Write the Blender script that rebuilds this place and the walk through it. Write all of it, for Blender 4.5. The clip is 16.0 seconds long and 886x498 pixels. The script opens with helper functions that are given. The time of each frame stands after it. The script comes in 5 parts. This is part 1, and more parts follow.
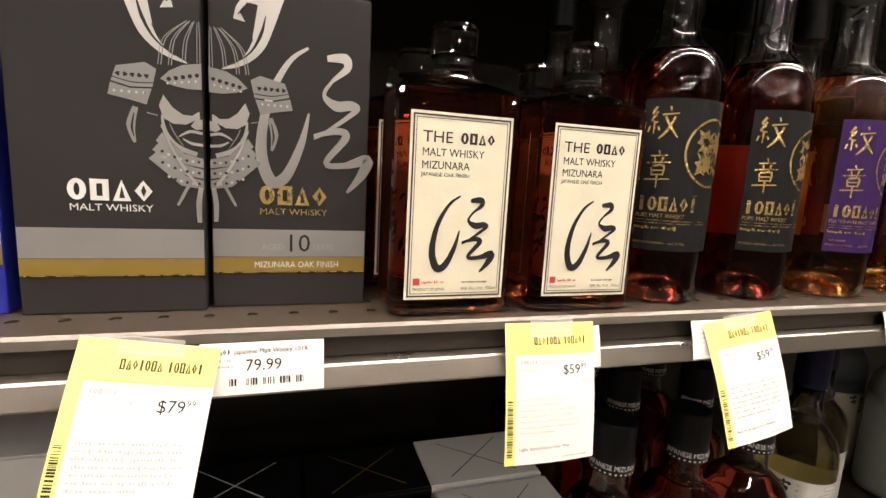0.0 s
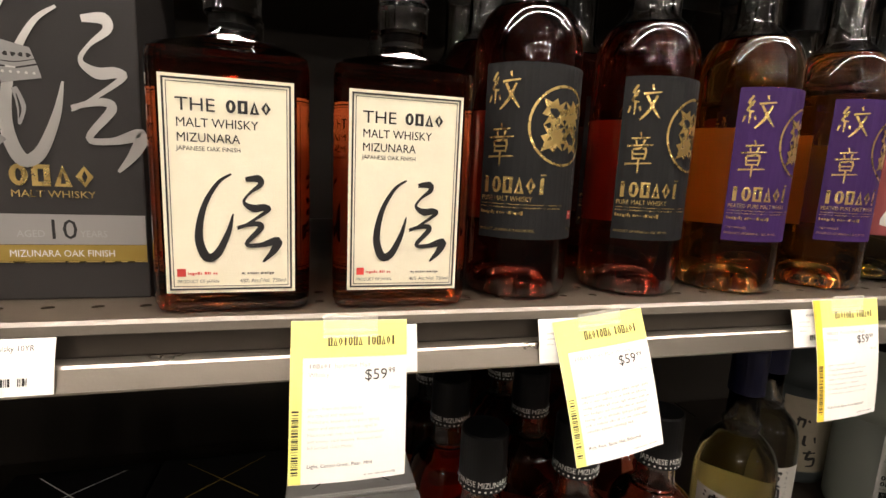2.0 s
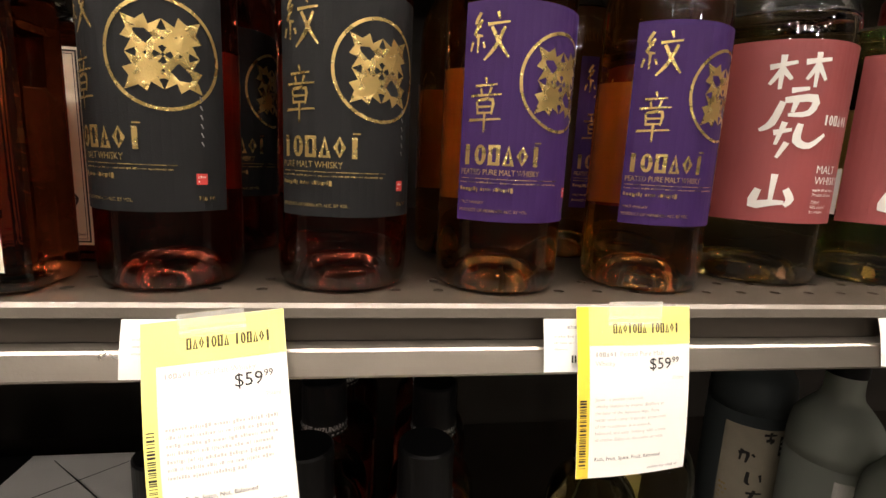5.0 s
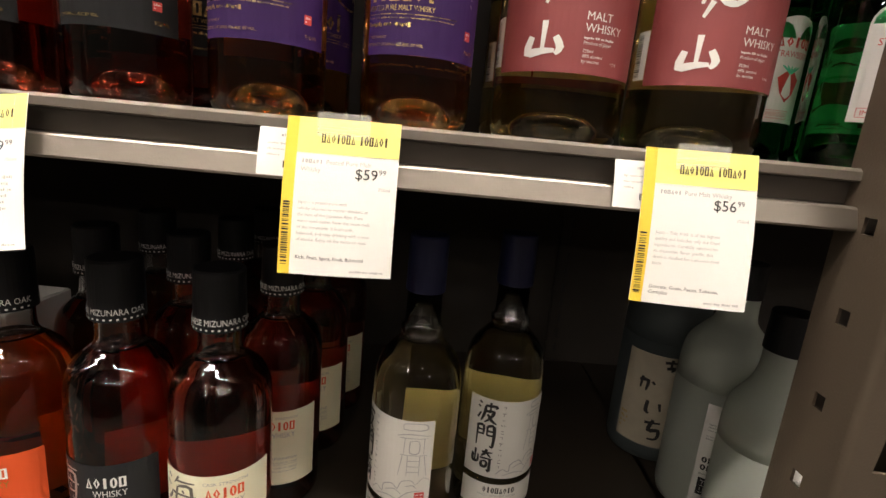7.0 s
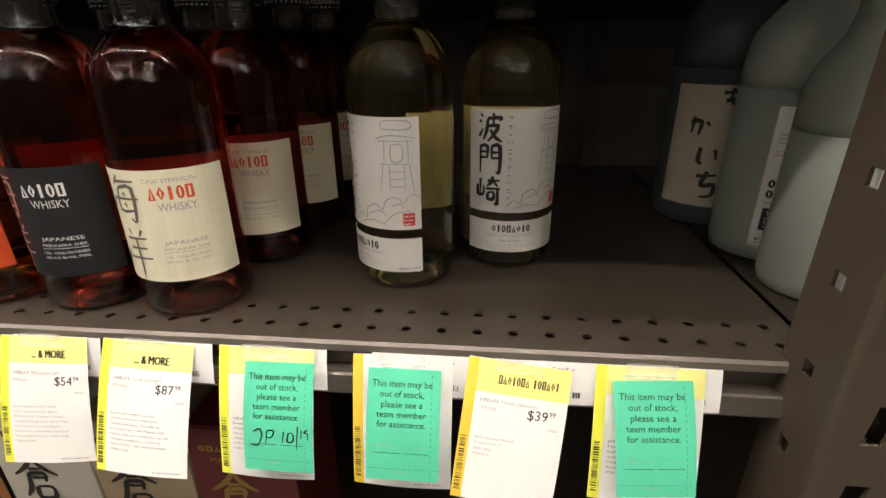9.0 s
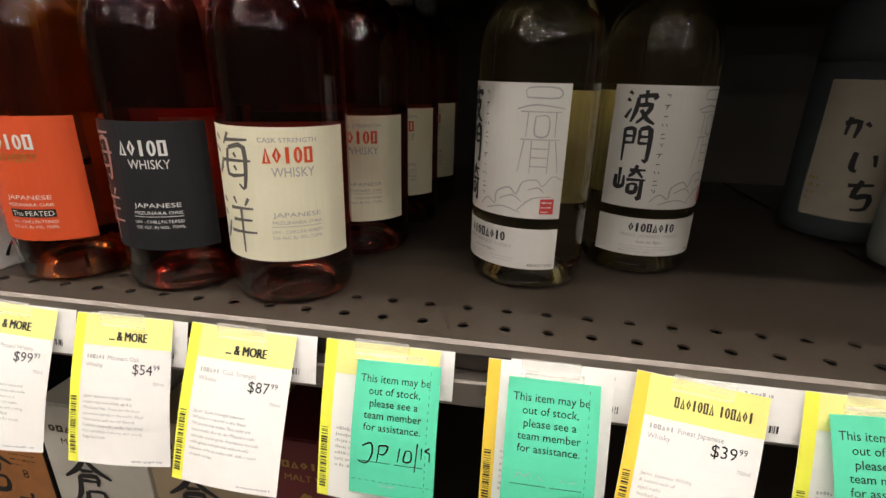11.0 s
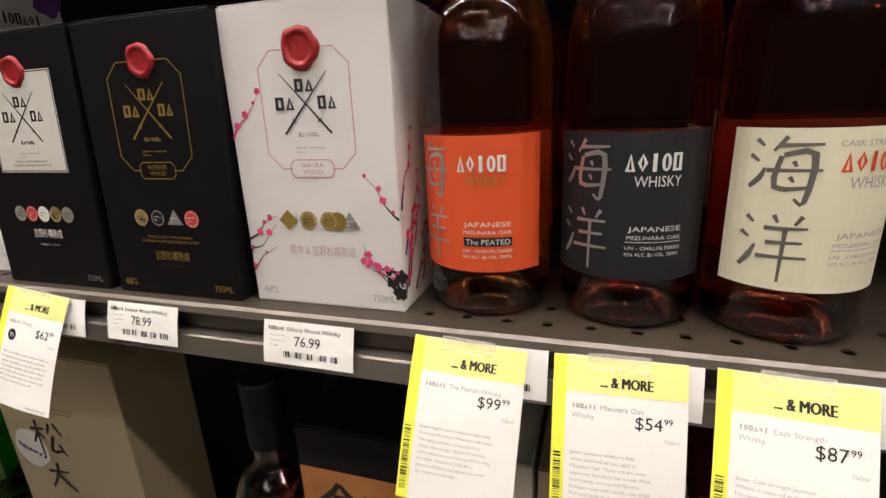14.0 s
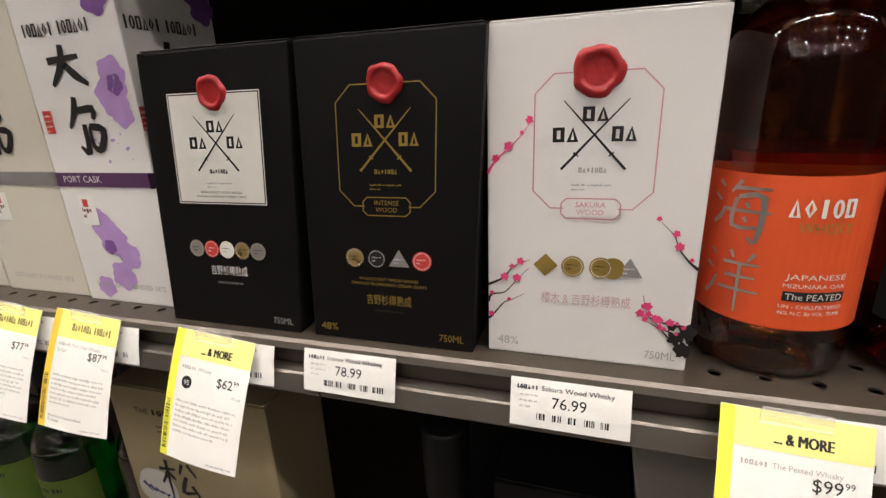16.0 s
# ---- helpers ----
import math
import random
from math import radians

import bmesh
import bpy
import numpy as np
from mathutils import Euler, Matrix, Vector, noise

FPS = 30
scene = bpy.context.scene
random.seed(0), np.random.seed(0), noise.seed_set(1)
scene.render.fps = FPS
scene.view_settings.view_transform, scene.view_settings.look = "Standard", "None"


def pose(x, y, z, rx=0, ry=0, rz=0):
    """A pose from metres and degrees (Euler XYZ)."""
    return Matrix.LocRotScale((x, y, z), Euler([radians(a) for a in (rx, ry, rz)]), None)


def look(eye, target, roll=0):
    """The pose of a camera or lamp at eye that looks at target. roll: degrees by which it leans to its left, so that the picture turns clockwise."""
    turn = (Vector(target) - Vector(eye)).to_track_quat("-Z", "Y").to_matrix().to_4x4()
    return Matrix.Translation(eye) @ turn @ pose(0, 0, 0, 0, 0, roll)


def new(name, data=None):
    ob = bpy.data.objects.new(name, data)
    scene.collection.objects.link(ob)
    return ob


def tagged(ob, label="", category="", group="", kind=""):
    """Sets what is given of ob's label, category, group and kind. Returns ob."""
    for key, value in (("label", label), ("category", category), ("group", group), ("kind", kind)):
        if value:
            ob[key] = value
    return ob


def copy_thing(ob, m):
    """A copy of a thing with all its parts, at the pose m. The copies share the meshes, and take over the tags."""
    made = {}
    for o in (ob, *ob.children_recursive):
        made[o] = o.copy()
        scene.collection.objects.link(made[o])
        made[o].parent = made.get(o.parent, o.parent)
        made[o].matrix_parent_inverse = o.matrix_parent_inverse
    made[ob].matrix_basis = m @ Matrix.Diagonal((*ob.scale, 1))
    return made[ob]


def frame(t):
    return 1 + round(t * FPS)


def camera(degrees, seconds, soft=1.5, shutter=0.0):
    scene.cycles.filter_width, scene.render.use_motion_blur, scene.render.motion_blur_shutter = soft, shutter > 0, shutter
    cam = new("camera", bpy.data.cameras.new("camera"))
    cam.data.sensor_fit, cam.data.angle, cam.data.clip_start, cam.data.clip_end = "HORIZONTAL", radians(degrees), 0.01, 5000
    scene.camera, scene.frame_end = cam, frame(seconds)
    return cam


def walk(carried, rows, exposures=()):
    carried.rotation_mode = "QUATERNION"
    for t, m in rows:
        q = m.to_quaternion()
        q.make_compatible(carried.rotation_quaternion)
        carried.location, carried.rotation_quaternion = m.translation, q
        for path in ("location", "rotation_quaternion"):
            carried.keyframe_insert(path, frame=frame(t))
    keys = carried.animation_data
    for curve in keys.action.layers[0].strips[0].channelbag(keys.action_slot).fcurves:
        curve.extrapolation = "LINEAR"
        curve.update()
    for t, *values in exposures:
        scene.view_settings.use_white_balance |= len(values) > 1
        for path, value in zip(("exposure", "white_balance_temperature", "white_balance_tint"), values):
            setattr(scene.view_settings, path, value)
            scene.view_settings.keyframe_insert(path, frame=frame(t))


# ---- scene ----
cam = camera(84.8, 16.0)
PATH = [
    (0, (-0.019, -0.256, 1.486), (0.572, 1.629, 1.176), 3.1),
    (0.5, (0.017, -0.251, 1.481), (0.59, 1.636, 1.154), 2.8),
    (1, (0.056, -0.249, 1.479), (0.62, 1.64, 1.138), 2.4),
    (1.5, (0.086, -0.252, 1.478), (0.632, 1.646, 1.158), 2.2),
    (2, (0.113, -0.254, 1.48), (0.621, 1.654, 1.158), 2.6),
    (2.5, (0.152, -0.251, 1.476), (0.588, 1.673, 1.147), 2.8),
    (3, (0.2, -0.254, 1.477), (0.569, 1.682, 1.14), 3.0),
    (3.2, (0.209, -0.257, 1.476), (0.55, 1.687, 1.154), 3.2),
    (5.3, (0.379, -0.215, 1.466), (0.671, 1.73, 1.104), 2.7),
    (5.5, (0.403, -0.214, 1.461), (0.712, 1.732, 1.118), 2.9),
    (6, (0.478, -0.23, 1.456), (0.733, 1.725, 1.122), 3.9),
    (6.3, (0.511, -0.239, 1.461), (0.615, 1.704, 1.002), 4.0),
    (6.5, (0.515, -0.246, 1.441), (0.621, 1.715, 1.063), 4.9),
    (7, (0.532, -0.268, 1.398), (0.541, 1.681, 0.953), 5.3),
    (7.5, (0.551, -0.279, 1.348), (0.519, 1.656, 0.844), 4.8),
    (8, (0.572, -0.27, 1.309), (0.535, 1.659, 0.781), 2.7),
    (8.7, (0.587, -0.247, 1.246), (0.408, 1.581, 0.455), -0.8),
    (10.8, (0.533, -0.215, 1.192), (0.277, 1.643, 0.5), 1.5),
    (11, (0.517, -0.212, 1.187), (0.22, 1.645, 0.507), 1.4),
    (11.5, (0.483, -0.212, 1.176), (0.1, 1.651, 0.558), 0.2),
    (12, (0.449, -0.213, 1.164), (-0.01, 1.629, 0.535), -1.4),
    (12.5, (0.419, -0.218, 1.16), (-0.112, 1.597, 0.51), -2.4),
    (13, (0.373, -0.218, 1.17), (-0.202, 1.595, 0.552), -2.5),
    (13.5, (0.332, -0.215, 1.177), (-0.273, 1.598, 0.588), -2.7),
    (14, (0.293, -0.222, 1.178), (-0.308, 1.592, 0.587), -2.7),
    (14.5, (0.241, -0.229, 1.189), (-0.402, 1.572, 0.602), -3.0),
    (15, (0.204, -0.227, 1.198), (-0.423, 1.584, 0.625), -2.6),
    (15.5, (0.174, -0.224, 1.195), (-0.423, 1.595, 0.617), -2.7),
    (16, (0.144, -0.224, 1.201), (-0.455, 1.582, 0.585), -2.8),
]
EXPOSURES = [(0, 0.42, 6580, 10), (3, 0.50, 6580, 10), (5.5, 0.44, 6580, 10), (8, 0.20, 6450, 10), (11, 0.04, 6180, 10), (16, -0.05, 6180, 11)]
walk(cam, [(t, look(eye, target, roll)) for t, eye, target, roll in PATH], EXPOSURES)

# ---------------------------------------------------------------- light
T, U, L, B = 1.79, 1.402, 1.061, 0.715   # heights of the four shelf decks
world = bpy.data.worlds.new("store_dark")
world.use_nodes = True
world.node_tree.nodes["Background"].inputs[0].default_value = (0.9, 0.75, 0.55, 1)
world.node_tree.nodes["Background"].inputs[1].default_value = 0.02
scene.world = world
LAMP = 92.0


# ---------------------------------------------------------------- materials
def material(name, base, rough=0.5, metal=0.0, vary=0.08, scale=60.0, bump=0.0, bump_scale=400.0, coat=0.0, spec=0.5):
    m = bpy.data.materials.new(name)
    m.use_nodes = True
    nt = m.node_tree
    b = nt.nodes["Principled BSDF"]
    b.inputs["Roughness"].default_value = rough
    b.inputs["Metallic"].default_value = metal
    b.inputs["Coat Weight"].default_value = coat
    b.inputs["Specular IOR Level"].default_value = spec
    co = nt.nodes.new("ShaderNodeTexCoord")
    n1 = nt.nodes.new("ShaderNodeTexNoise")
    n1.inputs["Scale"].default_value = scale
    n1.inputs["Detail"].default_value = 6
    nt.links.new(co.outputs["Object"], n1.inputs["Vector"])
    mix = nt.nodes.new("ShaderNodeMix")
    mix.data_type = "RGBA"
    c = Vector(base)
    mix.inputs["A"].default_value = (*(c * (1 - vary)), 1)
    mix.inputs["B"].default_value = (*[min(1, v) for v in c * (1 + vary)], 1)
    nt.links.new(n1.outputs["Fac"], mix.inputs["Factor"])
    nt.links.new(mix.outputs["Result"], b.inputs["Base Color"])
    mr = nt.nodes.new("ShaderNodeMapRange")
    mr.inputs["To Min"].default_value = max(0.02, rough - 0.08)
    mr.inputs["To Max"].default_value = min(1, rough + 0.08)
    nt.links.new(n1.outputs["Fac"], mr.inputs["Value"])
    nt.links.new(mr.outputs["Result"], b.inputs["Roughness"])
    if bump:
        n2 = nt.nodes.new("ShaderNodeTexNoise")
        n2.inputs["Scale"].default_value = bump_scale
        n2.inputs["Detail"].default_value = 4
        nt.links.new(co.outputs["Object"], n2.inputs["Vector"])
        bp = nt.nodes.new("ShaderNodeBump")
        bp.inputs["Strength"].default_value = bump
        bp.inputs["Distance"].default_value = 0.0006
        nt.links.new(n2.outputs["Fac"], bp.inputs["Height"])
        nt.links.new(bp.outputs["Normal"], b.inputs["Normal"])
    return m


def glass(name, tint, rough=0.0, ior=1.45, bump=0.0, weight=1.0):
    m = bpy.data.materials.new(name)
    m.use_nodes = True
    nt = m.node_tree
    b = nt.nodes["Principled BSDF"]
    b.inputs["Base Color"].default_value = (*tint, 1)
    b.inputs["Roughness"].default_value = rough
    b.inputs["Transmission Weight"].default_value = weight
    b.inputs["IOR"].default_value = ior
    if rough < 0.1:
        b.inputs["Coat Weight"].default_value = 0.7
        b.inputs["Coat Roughness"].default_value = 0.015
    if bump:
        # pressed heel: the foot of the bottle is uneven, the wall above it smooth
        co = nt.nodes.new("ShaderNodeTexCoord")
        n2 = nt.nodes.new("ShaderNodeTexNoise")
        n2.inputs["Scale"].default_value = 100
        n2.inputs["Detail"].default_value = 3
        nt.links.new(co.outputs["Object"], n2.inputs["Vector"])
        sep = nt.nodes.new("ShaderNodeSeparateXYZ")
        nt.links.new(co.outputs["Object"], sep.inputs[0])
        foot = nt.nodes.new("ShaderNodeMapRange")
        for key, value in (("From Min", 0.016), ("From Max", 0.030), ("To Min", bump), ("To Max", 0.01)):
            foot.inputs[key].default_value = value
        nt.links.new(sep.outputs["Z"], foot.inputs["Value"])
        bp = nt.nodes.new("ShaderNodeBump")
        bp.inputs["Distance"].default_value = 0.0007
        nt.links.new(foot.outputs["Result"], bp.inputs["Strength"])
        nt.links.new(n2.outputs["Fac"], bp.inputs["Height"])
        nt.links.new(bp.outputs["Normal"], b.inputs["Normal"])
    return m


def glow(name, color, strength):
    m = bpy.data.materials.new(name)
    m.use_nodes = True
    b = m.node_tree.nodes["Principled BSDF"]
    b.inputs["Base Color"].default_value = (*color, 1)
    b.inputs["Emission Color"].default_value = (*color, 1)
    b.inputs["Emission Strength"].default_value = strength
    return m


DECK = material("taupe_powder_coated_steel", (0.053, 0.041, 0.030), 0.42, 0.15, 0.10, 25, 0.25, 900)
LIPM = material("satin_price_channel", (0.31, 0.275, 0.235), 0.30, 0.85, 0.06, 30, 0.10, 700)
# Deck taupe made lighter: the highlight along the front edge is in the colour.
EDGE = material("taupe_edge_with_highlight", (0.17, 0.148, 0.12), 0.38, 0.2, 0.12, 40, 0.2, 700)
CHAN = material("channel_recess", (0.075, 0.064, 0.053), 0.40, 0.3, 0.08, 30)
POST = material("brown_painted_post", (0.080, 0.061, 0.043), 0.42, 0.1, 0.10, 18, 0.25, 700)
BACK = material("dark_back_panel", (0.030, 0.024, 0.018), 0.65, 0.0, 0.25, 9, 0.2, 300)
FLOORM = material("polished_concrete", (0.11, 0.098, 0.085), 0.4, 0.0, 0.20, 3, 0.2, 60)
CEILM = material("dark_ceiling_paint", (0.06, 0.055, 0.05), 0.8, 0.0, 0.15, 4)
WALLM = material("far_wall_paint", (0.10, 0.08, 0.06), 0.7, 0.0, 0.2, 2)
PAPER = material("white_paper", (0.84, 0.83, 0.78), 0.65, 0.0, 0.02, 120, 0.15, 1500)
CREAM = material("cream_label_paper", (0.84, 0.78, 0.60), 0.55, 0.0, 0.03, 90, 0.2, 1500)
CREAM2 = material("pale_yellow_label_paper", (0.86, 0.82, 0.60), 0.5, 0.0, 0.03, 90, 0.2, 1500)
YELLOW = material("yellow_print", (0.90, 0.83, 0.24), 0.6, 0.0, 0.03, 90)
GOLDY = material("amber_yellow_print", (0.90, 0.62, 0.06), 0.6, 0.0, 0.03, 90)
LIME = material("lime_yellow_print", (0.86, 0.86, 0.08), 0.6, 0.0, 0.03, 90)
PALEY = material("pale_yellow_print", (0.88, 0.83, 0.28), 0.6, 0.0, 0.03, 90)
GREENP = material("mint_green_paper", (0.10, 0.60, 0.36), 0.65, 0.0, 0.04, 70, 0.15, 1500)
INK = material("black_ink", (0.015, 0.014, 0.014), 0.5)
GREYINK = material("grey_ink", (0.42, 0.41, 0.40), 0.6)
WARMGREY = material("warm_grey_ink", (0.15, 0.135, 0.11), 0.5)
PALEINK = material("faded_ink", (0.50, 0.49, 0.46), 0.6)
BROWNINK = material("brown_ink", (0.060, 0.042, 0.012), 0.6)
WHITEP = material("white_print", (0.82, 0.80, 0.76), 0.5)
SILVER = material("silver_foil", (0.62, 0.60, 0.57), 0.30, 0.75, 0.08, 40)
DIMSILVER = material("grey_line_print", (0.32, 0.31, 0.30), 0.45, 0.3, 0.05, 60)
GOLD = material("gold_foil", (0.75, 0.54, 0.20), 0.28, 0.85, 0.12, 150, 0.4, 1200)
BANDGOLD = material("matt_gold_band", (0.42, 0.29, 0.07), 0.4, 0.5, 0.05, 60)
BANDGREY = material("matt_silver_band", (0.36, 0.345, 0.33), 0.4, 0.4, 0.04, 60)
CHAR = material("charcoal_carton", (0.027, 0.024, 0.023), 0.5, 0.0, 0.10, 35, 0.15, 1200, spec=0.35)
BLACKC = material("black_carton", (0.0065, 0.006, 0.006), 0.45, 0.0, 0.15, 35, 0.15, 1200, spec=0.18)
WHITEC = material("white_carton", (0.80, 0.78, 0.75), 0.5, 0.0, 0.02, 35, 0.12, 1200)
BLUEC = material("blue_carton", (0.02, 0.03, 0.34), 0.4, 0.0, 0.06, 35)
LILAC = material("lilac_watercolour", (0.48, 0.30, 0.62), 0.55, 0.0, 0.25, 60)
VIOLET = material("violet_watercolour", (0.20, 0.085, 0.30), 0.55, 0.0, 0.35, 70)
PLUM = material("plum_band", (0.09, 0.035, 0.10), 0.5)
KRAFT = material("champagne_carton", (0.46, 0.38, 0.22), 0.42, 0.25, 0.05, 30, 0.1, 900)
TAN = material("tan_carton", (0.45, 0.35, 0.22), 0.5, 0.0, 0.06, 40, 0.15, 900)
IVORY = material("ivory_carton", (0.68, 0.64, 0.54), 0.5, 0.0, 0.03, 40, 0.15, 900)
MAROON = material("maroon_carton", (0.14, 0.018, 0.02), 0.45, 0.0, 0.1, 40)
COPPER = material("copper_label", (0.50, 0.20, 0.06), 0.45, 0.2, 0.35, 45, 0.1, 600)
BLACKL = material("black_label_paper", (0.012, 0.012, 0.0125), 0.55, 0.0, 0.1, 90, 0.2, 1500, spec=0.2)
PURPLE = material("purple_label_paper", (0.042, 0.015, 0.090), 0.55, 0.0, 0.08, 90, 0.2, 1500, spec=0.2)
REDL = material("dusty_red_label_paper", (0.29, 0.062, 0.062), 0.5, 0.0, 0.06, 60, 0.2, 1500)
ORANGE = material("orange_label_paper", (0.80, 0.105, 0.025), 0.5, 0.0, 0.04, 60, 0.2, 1500)
SLATE = material("slate_label_paper", (0.022, 0.022, 0.0235), 0.55, 0.0, 0.08, 90, 0.2, 1500, spec=0.25)
GREYL = material("grey_white_label_paper", (0.70, 0.68, 0.62), 0.55, 0.0, 0.03, 90, 0.2, 1500)
# Cream-brown label paper, its colour darkened for the shade it stands in.
DIMCREAM = material("rough_dimmed_label_paper", (0.42, 0.37, 0.28), 0.7, 0.0, 0.12, 90, 0.3, 900)
REDINK = material("red_seal_ink", (0.62, 0.06, 0.05), 0.5, 0.0, 0.15, 300)
ORANGEINK = material("orange_ink", (0.75, 0.09, 0.02), 0.5)
PINKINK = material("pink_blossom_ink", (0.75, 0.06, 0.20), 0.5, 0.0, 0.3, 300)
WAX = material("red_sealing_wax", (0.36, 0.010, 0.012), 0.52, 0.0, 0.22, 250, 0.5, 500, coat=0.15)
BLACKPL = material("black_plastic_capsule", (0.007, 0.007, 0.0075), 0.45, 0.0, 0.1, 90, spec=0.25)
NAVY = material("navy_capsule", (0.010, 0.012, 0.04), 0.35, 0.1, 0.1, 90)
REDCAP = material("red_screw_cap", (0.45, 0.01, 0.015), 0.3, 0.2, 0.1, 90)
STEEL = material("steel_cap", (0.6, 0.58, 0.55), 0.25, 1.0, 0.1, 60)
BLUEL = material("navy_blue_label", (0.02, 0.03, 0.17), 0.5, 0.0, 0.1, 60)
CLEAR = glass("clear_glass", (0.95, 0.96, 0.95))
PLASTIC = material("clear_plastic", (0.80, 0.79, 0.74), 0.15, 0.0, 0.03, 80)
PLASTIC.node_tree.nodes["Principled BSDF"].inputs["Alpha"].default_value = 0.28
RED_AMBER = glass("red_amber_whisky", (0.56, 0.12, 0.04), 0.0, 1.40, bump=0.5)
DARK_RED = glass("dark_red_whisky", (0.56, 0.11, 0.065), 0.0, 1.40, bump=0.5)
AMBER = glass("amber_whisky", (0.80, 0.34, 0.09), 0.0, 1.40, bump=0.5)
PEAT = glass("peated_amber_whisky", (0.70, 0.19, 0.035), 0.0, 1.40, bump=0.5)
HONEY = glass("honey_whisky", (0.76, 0.60, 0.26), 0.0, 1.40, bump=0.5)
STRAW = glass("straw_whisky", (0.90, 0.80, 0.44), 0.0, 1.40, bump=0.5)
GREENG = glass("green_glass", (0.03, 0.42, 0.10), 0.0, 1.45)
FROST = glass("frosted_pale_glass", (0.64, 0.68, 0.60), 0.5, 1.3, weight=0.6)
FROSTD = glass("frosted_dark_glass", (0.14, 0.165, 0.165), 0.45, 1.3, weight=0.6)
LIGHT = glow("warm_white_tube", (1.0, 0.89, 0.79), LAMP)


# ---------------------------------------------------------------- building helpers
def mesh_from(name, verts, faces, smooth=False):
    me = bpy.data.meshes.new(name)
    me.from_pydata(verts, [], faces)
    if smooth:
        me.polygons.foreach_set("use_smooth", [True] * len(me.polygons))
    me.update()
    return me


def part(name, bm, mat, parent, label=""):
    me = bpy.data.meshes.new(name)
    bmesh.ops.recalc_face_normals(bm, faces=bm.faces)
    bm.to_mesh(me)
    bm.free()
    me.materials.append(mat)
    ob = new(name, me)
    ob.parent = parent
    return tagged(ob, label)


def part_data(name, verts, faces, mat, parent, label="", smooth=False, weld=False):
    me = mesh_from(name, verts, faces, smooth)
    if weld:
        bm = bmesh.new()
        bm.from_mesh(me)
        bmesh.ops.remove_doubles(bm, verts=bm.verts, dist=0.00002)
        bm.to_mesh(me)
        bm.free()
    me.materials.append(mat)
    ob = new(name, me)
    ob.parent = parent
    return tagged(ob, label)


def thing(name, m, label, category, group="", kind=""):
    ob = new(name)
    ob.empty_display_size = 0.02
    ob.matrix_basis = m
    return tagged(ob, label, category, group, kind)


def box_bm(x0, y0, z0, x1, y1, z1, bevel=0.0, segments=2):
    bm = bmesh.new()
    bmesh.ops.create_cube(bm, size=1)
    for v in bm.verts:
        v.co = Vector(((x0 + x1) / 2 + v.co.x * (x1 - x0), (y0 + y1) / 2 + v.co.y * (y1 - y0), (z0 + z1) / 2 + v.co.z * (z1 - z0)))
    if bevel:
        bmesh.ops.bevel(bm, geom=bm.edges[:], offset=bevel, segments=segments, affect="EDGES", profile=0.6)
    return bm


def structure(name, bm, mat, label, category):
    me = bpy.data.meshes.new(name)
    bmesh.ops.recalc_face_normals(bm, faces=bm.faces)
    bm.to_mesh(me)
    bm.free()
    me.materials.append(mat)
    return tagged(new(name, me), label, category, kind="structure")


def lathe(profile, n=48):
    """A closed solid of revolution from (radius, height) pairs; ends on the axis."""
    verts, faces = [], []
    rows = []
    for r, z in profile:
        if r < 1e-6:
            rows.append([len(verts)])
            verts.append((0, 0, z))
        else:
            rows.append(list(range(len(verts), len(verts) + n)))
            verts += [(r * math.sin(2 * math.pi * k / n), -r * math.cos(2 * math.pi * k / n), z) for k in range(n)]
    for a, b in zip(rows, rows[1:]):
        for k in range(n):
            j = (k + 1) % n
            if len(a) == 1:
                faces.append((a[0], b[k], b[j])[::-1])
            elif len(b) == 1:
                faces.append((a[k], a[j], b[0]))
            else:
                faces.append((a[k], a[j], b[j], b[k]))
    return verts, faces


def smooth_profile(points, steps=5):
    """Catmull-Rom through (radius, height) pairs."""
    out = []
    p = [points[0], *points, points[-1]]
    for a, b, c, d in zip(p, p[1:], p[2:], p[3:]):
        for k in range(steps):
            t = k / steps
            out.append(tuple(max(0.0, 0.5 * (2 * b[i] + (c[i] - a[i]) * t + (2 * a[i] - 5 * b[i] + 4 * c[i] - d[i]) * t * t + (3 * b[i] - a[i] - 3 * c[i] + d[i]) * t ** 3)) if i == 0 else 0.5 * (2 * b[i] + (c[i] - a[i]) * t + (2 * a[i] - 5 * b[i] + 4 * c[i] - d[i]) * t * t + (3 * b[i] - a[i] - 3 * c[i] + d[i]) * t ** 3) for i in (0, 1)))
    return out + [points[-1]]


GLYPHS = {}


def text_shape(words, size):
    """Flat mesh of a word in the built-in font: vertices (x, y) and faces, its left end at 0."""
    key = (words, size)
    if key not in GLYPHS:
        cu = bpy.data.curves.new("writing", "FONT")
        cu.body, cu.size, cu.resolution_u = words, size, 2
        ob = bpy.data.objects.new("writing", cu)
        scene.collection.objects.link(ob)
        me = bpy.data.meshes.new_from_object(ob.evaluated_get(bpy.context.evaluated_depsgraph_get()))
        GLYPHS[key] = ([(v.co.x, v.co.y) for v in me.vertices], [tuple(q.vertices) for q in me.polygons])
        bpy.data.objects.remove(ob)
        bpy.data.curves.remove(cu)
        bpy.data.meshes.remove(me)
    return GLYPHS[key]


